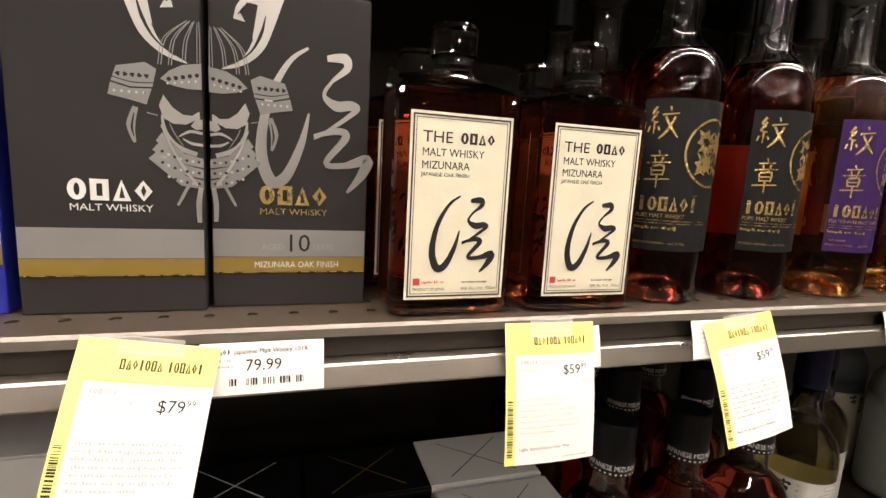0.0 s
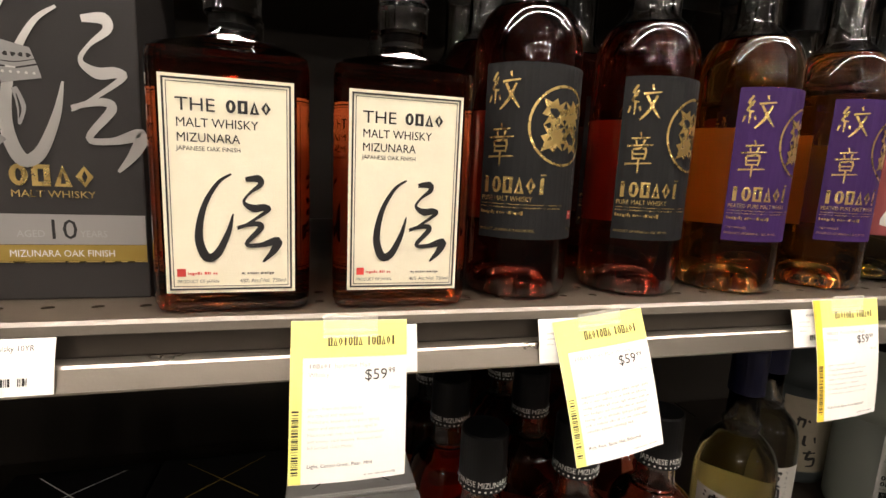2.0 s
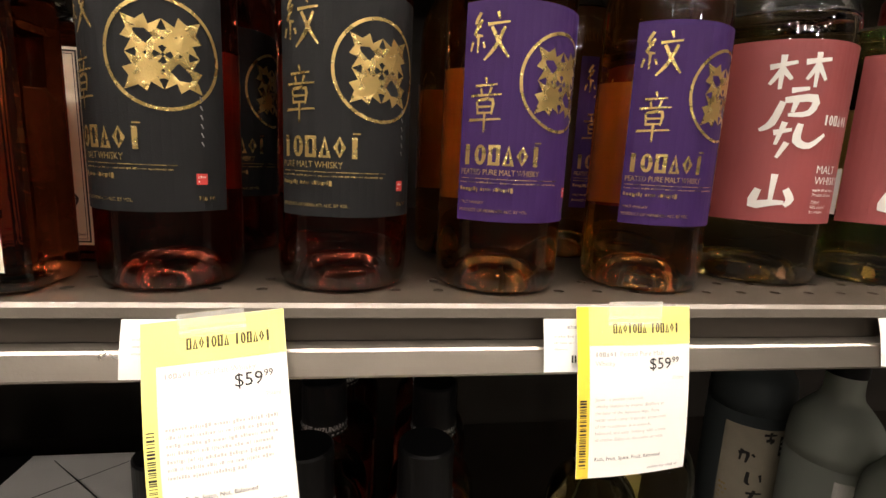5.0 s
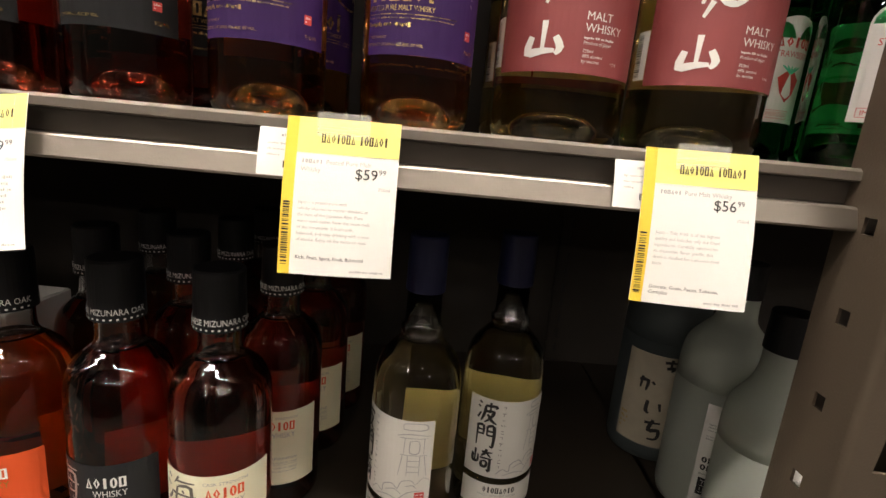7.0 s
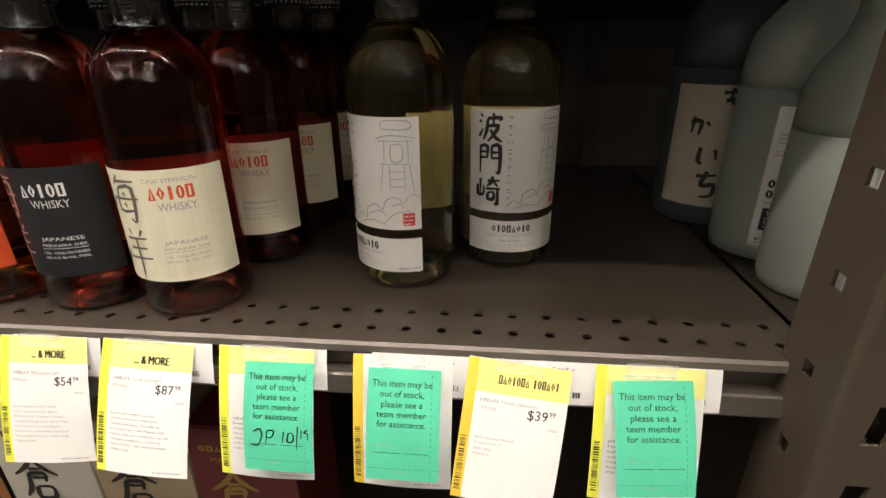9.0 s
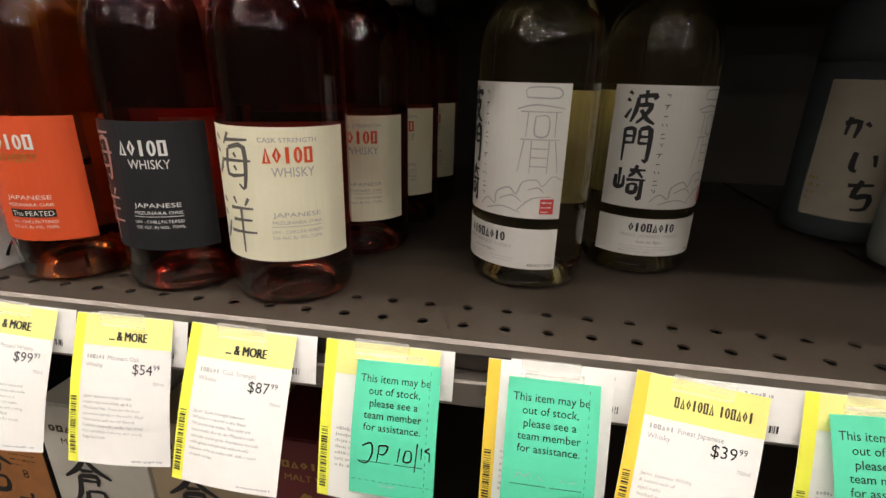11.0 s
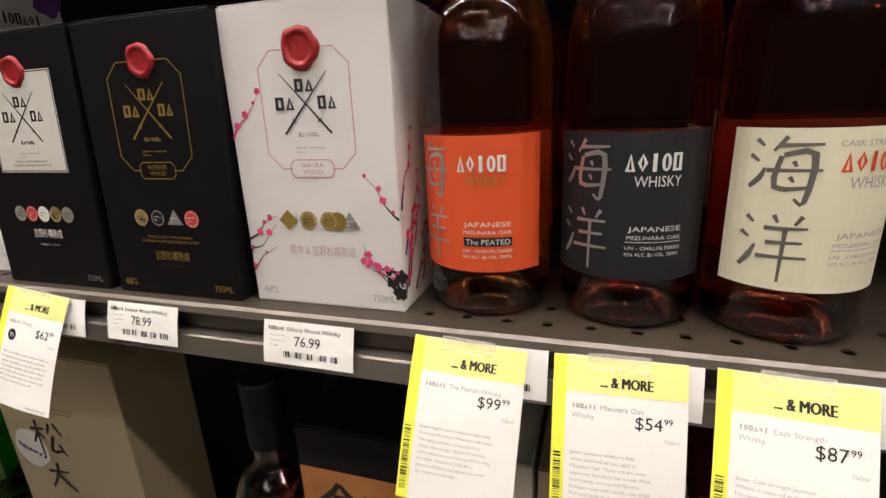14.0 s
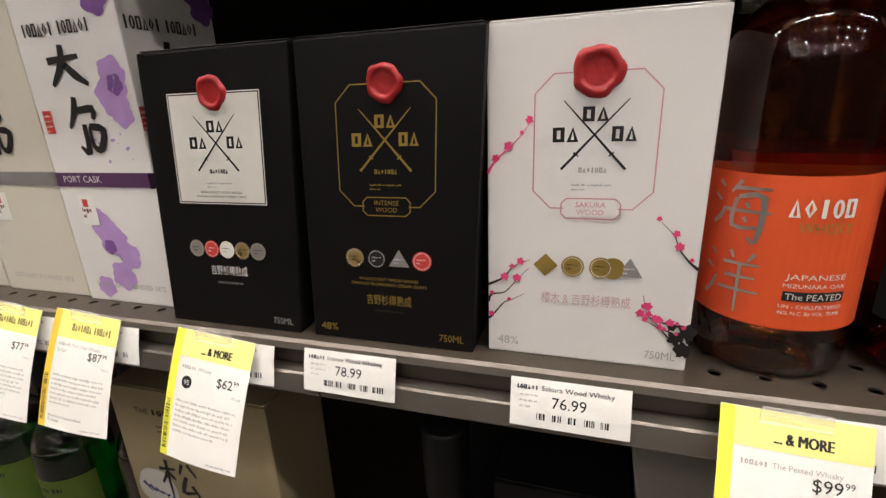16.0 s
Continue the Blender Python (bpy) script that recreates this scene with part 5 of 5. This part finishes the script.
pr.ribbon(WHITEP, [(-0.044, 0.080), (0.0, 0.098), (0.042, 0.112)], [0.004, 0.010, 0.012], 2)
pr.make(blue)
SHIN_L = "flat rectangular amber whisky bottle with framed cream label"
shin_bottle(pose(0.0715, 0.032, U, 0, 0, 1.0), SHIN_L)
shin_bottle(pose(0.1600, 0.032, U, 0, 0, 0), SHIN_L)
for x, y in ((0.066, 0.100), (0.161, 0.100), (0.070, 0.170)):
    shin_bottle(pose(x, y, U), "flat amber whisky bottle with cream label in the back row")
m1 = monsho(pose(0.2440, 0.0480, U, 0, 0, -11), BLACKL, False, DARK_RED, BLACK_MON)
copy_thing(m1, pose(0.3310, 0.0485, U, 0, 0, 1))
m2 = monsho(pose(0.4165, 0.0460, U, 0, 0, 3), PURPLE, True, AMBER, PURPLE_MON)
copy_thing(m2, pose(0.5070, 0.0510, U, 0, 0, 3))
for k, (x, y) in enumerate(((0.245, 0.138), (0.330, 0.142), (0.247, 0.225))):
    tagged(copy_thing(m1, pose(x, y, U, 0, 0, 46 - 3 * k)), "dark whisky bottle with black label in the back row")
for k, (x, y) in enumerate(((0.412, 0.142), (0.494, 0.146))):
    tagged(copy_thing(m2, pose(x, y, U, 0, 0, 45 - 4 * k)), "amber whisky bottle with purple label in the back row")
h1 = hayama(pose(0.6010, 0.0800, U, 0, 0, -12), "gold whisky bottle with dusty red label and white brush marks")
copy_thing(h1, pose(0.6930, 0.0800, U, 0, 0, -12))
tagged(copy_thing(h1, pose(0.598, 0.168, U)), "gold whisky bottle with dusty red label, in the row behind")


def soju(m, label):
    prof = [(0.027, 0.0), (0.031, 0.002), (0.0325, 0.008), (0.0325, 0.108)] + smooth_profile([(0.0325, 0.110), (0.030, 0.130), (0.020, 0.155), (0.0135, 0.175), (0.0125, 0.200)], 4)
    top = bottle("soju_bottle", m, label, "green bottles", prof, 0.120, GREENG, GREENG)
    cap(top, [(0.0130, 0.190), (0.0142, 0.1905), (0.0142, 0.212), (0.0130, 0.2135)], REDCAP, "red screw cap")
    pr = Print(round_face(0.0327))
    pr.rect(WHITEP, -0.024, 0.030, 0.024, 0.090, 0)
    for k in range(12):
        a, b = math.pi * k / 12, math.pi * (k + 1) / 12
        pr.put(WHITEP, [[(0, 0.090), (0.024 * math.cos(a), 0.090 + 0.016 * math.sin(a)), (0.024 * math.cos(b), 0.090 + 0.016 * math.sin(b))]], 0)
    pr.blocks(REDINK, (5,), -0.016, 0.084, 0.032, 0.0070)
    pr.words(REDINK, "STRAWBERRY", 0, 0.077, 0.0044, "C", 2, width=0.036)
    pr.put(REDINK, [[(-0.010, 0.062), (-0.006, 0.051), (0.0, 0.045), (0.006, 0.051), (0.010, 0.062), (0.004, 0.067), (-0.004, 0.067)]], 2)
    for k in range(5):
        pr.ribbon(GREENP, [(0, 0.066), (-0.008 + 0.004 * k, 0.071)], [0.0026, 0.0008], 3)
    pr.border(REDINK, -0.020, 0.033, 0.006, 0.039, 0.0003)
    pr.words(REDINK, "IMPORTED", -0.007, 0.0345, 0.0032, "C", 2, width=0.022)
    pr.make(top)
    return top


s1 = soju(pose(0.8120, 0.0900, U, 0, 0, -2), "green glass bottle with white strawberry label and red cap")
for x, y in ((0.7700, 0.1500), (0.8440, 0.1620), (0.8860, 0.0950), (0.9560, 0.0950), (0.9180, 0.1640)):
    copy_thing(s1, pose(x, y, U, 0, 0, 18 if x < 0.8 else 4))

# upper cards and tickets
card(pose(-0.0825, -0.0040, 1.3985, 0, 9, 0), "gold", "79", "99", 11, "yellow and white paper price card, 79.99, hung askew", 0.030, words=(("Japanese Malt", "Whisky 10YR"), (), ()))
card(pose(0.1310, -0.0035, 1.3995, 0, 1.0, 0), "gold", "59", "99", 12, "yellow and white paper price card, 59.99, on the shelf edge", 0.016, words=(("Japanese Malt", "Whisky"), ("Japan - from the distillery in", "the coastal and mountainous", "Prefecture, known for its pure spring", "water and extreme climate - aged in", "Mizunara oak over hot, humid summers", "and snowy, cold winters. Balanced and", "full bodied. Gold Medal.",), ("Light, Cereal Grain, Pear, Mild",)))
card(pose(0.2780, -0.0035, 1.3975, 0, -7.0, 0), "gold", "59", "99", 13, "yellow and white paper price card, 59.99, hung askew", 0.024, words=(("Pure Malt Whisky",), (), ("Rich, Fruit, Spice, Nut, Balanced",)))
card(pose(0.4755, -0.0035, 1.4025, 0, -0.5, 0), "amber", "59", "99", 14, "amber and white paper price card, 59.99, on the shelf edge", 0.014, words=(("Peated Pure Malt", "Whisky"), ("Japan - a peated pure malt", "whisky blended by master distillers at", "the base of the Japanese Alps. Pure", "water used comes from the snow melt", "of the mountains. It is smooth,", "balanced, and easy drinking with a note", "of smoke. Enjoy on the rocks or neat."), ("Rich, Fruit, Spice, Fruit, Balanced",)))
card(pose(0.6655, -0.0035, 1.4035, 0, -0.5, 0), "amber", "56", "99", 15, "amber and white paper price card, 56.99, on the shelf edge", 0.014, words=(("Pure Malt Whisky",), ("Japan - This drink is of the highest", "quality and includes only the finest", "ingredients. Carefully selected for", "its distinctive flavor profile, this", "drink is distilled for a smooth, bold", "taste."), ("Delicate, Grain, Pecan, Tobacco,", "Complex")))
tag(-0.033, U - 0.0065, "79.99", 21, "white price ticket reading 79.99 in the channel", "Japanese Malt Whisky 10YR")
for k, x in enumerate((0.137, 0.270, 0.460, 0.651)):
    tag(x, U - 0.0065, "", 22 + k, "white price ticket half hidden behind a card")

# ---------------------------------------------------------------- lower shelf
kamiki(pose(0.1395, 0.0150, L, 0, 0, 0), "white", "white whisky carton with red wax seal, medals and plum blossom")
kamiki(pose(0.0310, 0.0085, L, 0, 0, 0), "gold", "black whisky carton with gilt frame, red wax seal and medals")
kamiki(pose(-0.0795, 0.0080, L, 0, 0, 0), "panel", "black whisky carton with white panel, red wax seal and medals")
ohishi(pose(-0.1820, 0.0230, L), "port", "tall white carton with purple watercolour and black brush marks")
ohishi(pose(-0.2780, 0.0260, L), "cask", "tall ivory carton with grey band and black brush marks")
ohishi(pose(-0.3740, 0.0280, L), "cask", "tall ivory carton with grey band and black brush marks")
for kind, x, text in (("white", 0.1390, "white whisky carton standing in the back row"), ("gold", 0.0305, "black whisky carton with gilt frame in the back row"), ("panel", -0.0800, "black whisky carton with white panel in the back row")):
    kamiki(pose(x, 0.0900, L), kind, text)
K_OR, K_SL, K_CR = ("amber whisky bottle with orange label and silver brush marks", "dark whisky bottle with slate label and silver brush marks", "dark red whisky bottle with pale yellow label and grey brush marks")
k1 = kaiyo(pose(0.2321, 0.0515, L, 0, 0, 0), "orange", K_OR, -8)
k2 = kaiyo(pose(0.3090, 0.0530, L, 0, 0, 0), "slate", K_SL, -2)
k3 = kaiyo(pose(0.3822, 0.0515, L, 0, 0, 0), "cream", K_CR, 13)
for k, (ob, x, y) in enumerate(((k1, 0.232, 0.142), (k2, 0.312, 0.144), (k3, 0.398, 0.134), (k3, 0.406, 0.214), (k3, 0.412, 0.294), (k2, 0.318, 0.226), (k1, 0.236, 0.226), (k2, 0.322, 0.308))):
    b = copy_thing(ob, pose(x, y, L, 0, 0, (-4, 6, -10, -12, -8, -3, 4, 1)[k]))
    tagged(b, {k1: "amber whisky bottle with orange label in a back row", k2: "dark whisky bottle with slate label in a back row", k3: "dark whisky bottle with pale label in a back row"}[ob])
hatozaki(pose(0.5230, 0.1036, L), "pale gold whisky bottle with grey tower label, half turned", -36, 0.178)
hatozaki(pose(0.6000, 0.1450, L), "pale gold whisky bottle with black brush marks on white label", 13, 0.178)


def shochu(m, label, dark, h, r):
    prof = [(r - 0.008, 0.0), (r - 0.002, 0.002), (r, 0.010), (r, h)] + smooth_profile([(r, h + 0.002), (r * 0.93, h + 0.022), (r * 0.66, h + 0.038), (0.0185, h + 0.048), (0.0165, h + 0.060), (0.0165, h + 0.080)], 4)
    top = bottle("shochu_bottle", m, label, "", prof, h * 0.9, FROSTD if dark else FROST, FROSTD if dark else FROST)
    cap(top, [(0.0165, h + 0.072), (0.0178, h + 0.0725), (0.0172, h + 0.104), (0.0160, h + 0.1055)], BLACKPL, "black screw cap")
    pr = Print(round_face(r + 0.0003))
    if dark:
        pr.rect(DIMCREAM, -0.036, 0.020, 0.036, 0.129, 0)
        for k, mark in enumerate((MARK_K1, MARK_K2, MARK_K3, MARK_K4)):
            pr.strokes(INK, mark, (-0.004, -0.020, -0.012, -0.010)[k], 0.100 - 0.0245 * k, 0.027, 0.027, 0.0044)
        pr.rect(INK, 0.022, 0.098, 0.031, 0.122, 2)
        pr.lines(GREYL, 0.0235, 0.0300, 0.115, 3, 0.006, 0.0024, 3, seed=2)
        pr.lines(BANDGOLD, -0.033, -0.024, 0.050, 4, 0.006, 0.003, 2, seed=5)
    else:
        pr.rect(WHITEP, -0.020, 0.014, 0.024, 0.121, 0)
        pr.lines(GREYINK, -0.016, 0.004, 0.1010, 3, 0.003, 0.0014, seed=3)
        pr.lines(GREYINK, -0.016, 0.006, 0.0890, 2, 0.003, 0.0014, seed=4)
        pr.blocks(INK, (4,), -0.0160, 0.0620, 0.022, 0.0060)
        pr.blocks(INK, (4,), -0.0160, 0.0540, 0.022, 0.0060)
        pr.lines(GREYINK, -0.016, 0.006, 0.0495, 1, 0.003, 0.0014, seed=6)
        pr.rect(INK, -0.015, 0.0280, -0.006, 0.0460, 2)
        pr.strokes(WHITEP, "2,8 7,8; 4,8 4,6; 2,5 7,5; 3,4 3,2; 6,4 6,2; 2,1 7,1", -0.0145, 0.0290, 0.008, 0.016, 0.0008, 3)
        pr.lines(INK, -0.016, -0.011, 0.0200, 2, 0.003, 0.0014, seed=7)
    pr.make(top)
    return top


shochu(pose(0.8000, 0.2620, L, 0, 0, -24), "dark frosted bottle with cream label and heavy black brush marks", True, 0.158, 0.045)
shochu(pose(0.8180, 0.1720, L, 0, 0, -12), "pale frosted glass bottle with narrow white label", False, 0.146, 0.040)
shochu(pose(0.8170, 0.0980, L, 0, 0, 30), "pale frosted glass bottle half hidden behind the post", False, 0.123, 0.034)


def jar(m, label):
    prof = [(0.027, 0.0), (0.0315, 0.002), (0.033, 0.008), (0.033, 0.085), (0.031, 0.094), (0.0265, 0.100)]
    top = bottle("clear_bottle", m, label, "", prof, 0.070, CLEAR, CLEAR)
    cap(top, [(0.0270, 0.1005), (0.0280, 0.101), (0.0280, 0.118), (0.0270, 0.1195)], STEEL, "steel screw cap")
    pr = Print(round_face(0.0333))
    pr.rect(BLACKL, -0.050, 0.045, 0.050, 0.078, 0)
    pr.ribbon(WHITEP, [(-0.014, 0.048), (0.014, 0.074)], [0.0010, 0.0010], 2)
    pr.ribbon(WHITEP, [(-0.014, 0.074), (0.014, 0.048)], [0.0010, 0.0010], 2)
    for u, v in ((0, 0.071), (0, 0.051), (-0.013, 0.061), (0.013, 0.061)):
        ring(pr, WHITEP, u, v, 0.0034, 0.0011, 2, 16)
    pr.make(top)
    return top


jar(pose(0.8660, 0.0450, L, 0, 0, -12), "clear glass bottle with black label and steel cap")
jar(pose(0.9440, 0.0480, L, 0, 0, -5), "clear glass bottle with black label beyond the post")

# lower cards and tickets
z = 1.0565
card(pose(0.2330, -0.0035, z, 0, 3.0, 0), "lime", "99", "99", 31, "lime and white paper price card, 99.99, on the shelf edge", 0.030, words=(("The Peated Whisky",), ("Japan- Aged first in madeira casks and", "then transferred to Mizunara oak casks.", "The aging process continues on a", "unique sea voyage. Notes of smoke,", "cherry blossom, and honey with a long", "dry finish. Awarded 2020 Best", "Japanese Whisky 2nd place for a non", "age statement whisky."), ()))
card(pose(0.3060, -0.0035, z, 0, -1.0, 0), "lime", "54", "99", 32, "lime and white paper price card, 54.99, on the shelf edge", 0.026, words=(("Mizunara Oak", "Whisky"), ("Japan- Japanese whisky is final", "ocean matured whisky aged in", "Mizunara Oak. These are the most", "expensive barrels in the world. Made", "from barley and un-chill filtered.", "Delicate nose with vanilla, ripe dried", "fruit and hints of cherry, with a long", "lingering finish."), ()))
card(pose(0.3775, -0.0035, z, 0, 2.0, 0), "lime", "87", "99", 33, "lime and white paper price card, 87.99, on the shelf edge", 0.032, words=(("Cask Strength", "Whisky"), ("Japan- Cask Strength Japanese", "Whisky is matured in the finest", "Mizunara oak casks. The casks are", "hand made due to the Mizunara oaks", "delicate wood grain. Extremely smooth", "with great complexity and a lovely", "balance of fruit, oaky malt, and a touch", "of dark citrus."), ()))
card(pose(0.4540, -0.0035, z, 0, 0.5, 0), "lime", "", "", 34, "lime and white paper price card behind a green slip", 0.024)
card(pose(0.5380, -0.0035, z - 0.001, 0, 0.0, 0), "epic", "", "", 35, "amber-edged white price card behind a green slip", 0.022)
card(pose(0.6075, -0.0035, z - 0.002, 0, 7.0, 0), "amber", "39", "99", 36, "amber and white paper price card, 39.99, hung askew", 0.030, words=(("Finest Japanese", "Whisky"), ("Japan- Japanese Whisky", "A vatted malt of", "aged malts", "finished in"), ()))
card(pose(0.6800, -0.0035, z, 0, 0.5, 0), "lime", "", "", 37, "lime-edged price card behind a green slip", 0.022)
card(pose(-0.0850, -0.0035, z + 0.003, 0, 5.0, 0), "lime", "62", "99", 38, "lime and white paper price card, 62.99, on the shelf edge", 0.030,
     out=((WHITEP, "95", -0.0150, -0.0335, 0.0030, "C", 4),), words=(("Whisky",), (), ()), badge=True)
card(pose(-0.1950, -0.0035, z + 0.007, 0, 4.0, 0), "amber", "87", "99", 39, "amber and white paper price card, 87.99, on the shelf edge", 0.030, words=(("Port Cask Whisky", "BrlSel"), (), ("Rich, Fruit, Tropical, Floral,", "Complex")))
card(pose(-0.2720, -0.0035, z + 0.007, 0, 4.0, 0), "amber", "77", "99", 40, "amber and white paper price card, 77.99, on the shelf edge", 0.030)
stock_note(pose(0.4640, -0.0050, z - 0.006, 0, -1.0, 0), "mint green out-of-stock slip with handwritten date", True, 1)
stock_note(pose(0.5400, -0.0050, z - 0.006, 0, 0.0, 0), "mint green out-of-stock slip over a price card", False, 2)
stock_note(pose(0.6800, -0.0050, z - 0.005, 0, -4.0, 0), "mint green out-of-stock slip curling over a card", False, 3)
tag(0.1350, L - 0.0045, "76.99", 51, "white price ticket reading 76.99 in the channel", "Sakura Wood Whisky")
tag(0.0090, L - 0.0035, "78.99", 52, "white price ticket reading 78.99 in the channel", "Intense Wood Whiskey")
for k, x in enumerate((0.243, 0.313, 0.388, 0.461, 0.549, 0.622, 0.690, -0.073, -0.183, -0.260)):
    tag(x, L - 0.0055, "", 53 + k, "white price ticket half hidden behind a card")

# ---------------------------------------------------------------- bottom shelf


def kurayoshi(m, mat, panel, label, mark_ink=INK):
    w, d, h = 0.086, 0.086, 0.240
    top = carton("whisky_carton", m, w, d, h, mat, label, "brush-mark cartons")
    pr = Print(flat(0), 0.05)
    if panel:
        pr.rect(panel, -w / 2 + 0.001, 0.060, w / 2 - 0.001, 0.205, 1)
    pr.strokes(mark_ink, MARK_STORE, -0.032, 0.146, 0.042, 0.048, 0.0052, 3)
    pr.strokes(mark_ink, MARK_LUCK, 0.002, 0.108, 0.036, 0.040, 0.0046, 3)
    if panel:
        pr.words(BROWNINK, "8", 0.020, 0.164, 0.0085, "C", 3)
        pr.lines(BROWNINK, 0.010, 0.034, 0.186, 3, 0.005, 0.0016, 2, seed=4)
        pr.lines(BROWNINK, -0.030, 0.0, 0.120, 6, 0.006, 0.0016, 2, seed=5)
    else:
        pr.blocks(mark_ink if mark_ink is not INK else BROWNINK, (9,), -0.034, 0.216, 0.060, 0.0060)
        pr.words(mark_ink if mark_ink is not INK else BROWNINK, "MALT WHISKY", 0.0, 0.205, 0.0056, "C", 2)
    pr.make(top)
    return top


kurayoshi(pose(0.1300, 0.030, B), BLACKC, COPPER, "black carton with copper label and black brush marks")
kurayoshi(pose(0.2190, 0.030, B), IVORY, None, "ivory carton with black brush marks")
kurayoshi(pose(0.3080, 0.030, B), TAN, None, "tan carton with black brush marks")
kurayoshi(pose(0.3970, 0.030, B), MAROON, None, "maroon carton with dark gold brush marks", BANDGOLD)

mat_box = carton("gift_carton", pose(-0.1720, 0.032, B, 0, 0, 1), 0.160, 0.075, 0.262, KRAFT, "champagne carton with black brush marks and a mountain drawing")
pr = Print(flat(0), 0.05)
pr.words(BROWNINK, "THE", -0.055, 0.236, 0.0058)
pr.blocks(BROWNINK, (6,), -0.038, 0.236, 0.040, 0.0058)
pr.lines(BROWNINK, -0.036, 0.010, 0.224, 2, 0.005, 0.0018, seed=3)
pr.lines(BROWNINK, -0.030, 0.020, 0.205, 3, 0.004, 0.0012, seed=4)
pr.strokes(INK, MARK_PINE, -0.046, 0.150, 0.042, 0.040, 0.0052, 3)
pr.strokes(INK, MARK_BIG, -0.042, 0.105, 0.036, 0.038, 0.0050, 3)
pr.disc(GREYL, -0.052, 0.155, 0.022, 1, 30, 0.03)
for k in range(6):
    pr.ribbon(BLUEL, [(-0.068 + 0.006 * k, 0.160 - 0.003 * k), (-0.060 + 0.005 * k, 0.150)], [0.004, 0.001], 2)
pr.make(mat_box)

dark = bottle("whisky_bottle", pose(0.0480, 0.0480, B), "dark whisky bottle with navy blue label and white brush marks", "", MONSHO_P, 0.150, DARK_RED)
cap(dark, [(0.0150, 0.205), (0.0162, 0.2055), (0.0162, 0.262), (0.0150, 0.264)], BLACKPL, "black capsule")
pr = Print(round_face(0.0342))
pr.rect(BLUEL, -0.045, 0.030, 0.045, 0.122, 0)
pr.strokes(WHITEP, MARK_BIG, 0.004, 0.070, 0.030, 0.036, 0.0034)
pr.blocks(WHITEP, (6,), -0.024, 0.050, 0.040, 0.0090)
pr.make(dark)
amber = bottle("whisky_bottle", pose(-0.2950, 0.0900, B), "round-shouldered amber bottle on the bottom shelf", "", HATO_P, 0.150, AMBER)
cap(amber, [(0.0152, 0.2180), (0.0160, 0.2185), (0.0155, 0.262), (0.0145, 0.2635)], BLACKPL, "black stopper")
for x in (-0.392, -0.480):
    green = bottle("whisky_bottle", pose(x, 0.0700, B), "dark green bottle with olive band label", "green-banded bottles", HATO_P, 0.150, GREENG)
    cap(green, [(0.0152, 0.2180), (0.0160, 0.2185), (0.0155, 0.262), (0.0145, 0.2635)], BLACKPL, "black stopper")
    pr = Print(round_face(0.0367))
    pr.rect(material("olive_label", (0.10, 0.16, 0.02), 0.5), -0.05, 0.060, 0.05, 0.120, 0)
    pr.lines(INK, -0.020, 0.020, 0.105, 2, 0.012, 0.005, 2, seed=3)
    pr.make(green)
big = carton("gift_carton", pose(0.1300, 0.140, B), 0.18, 0.10, 0.225, BLACKC, "plain black carton standing behind the others")
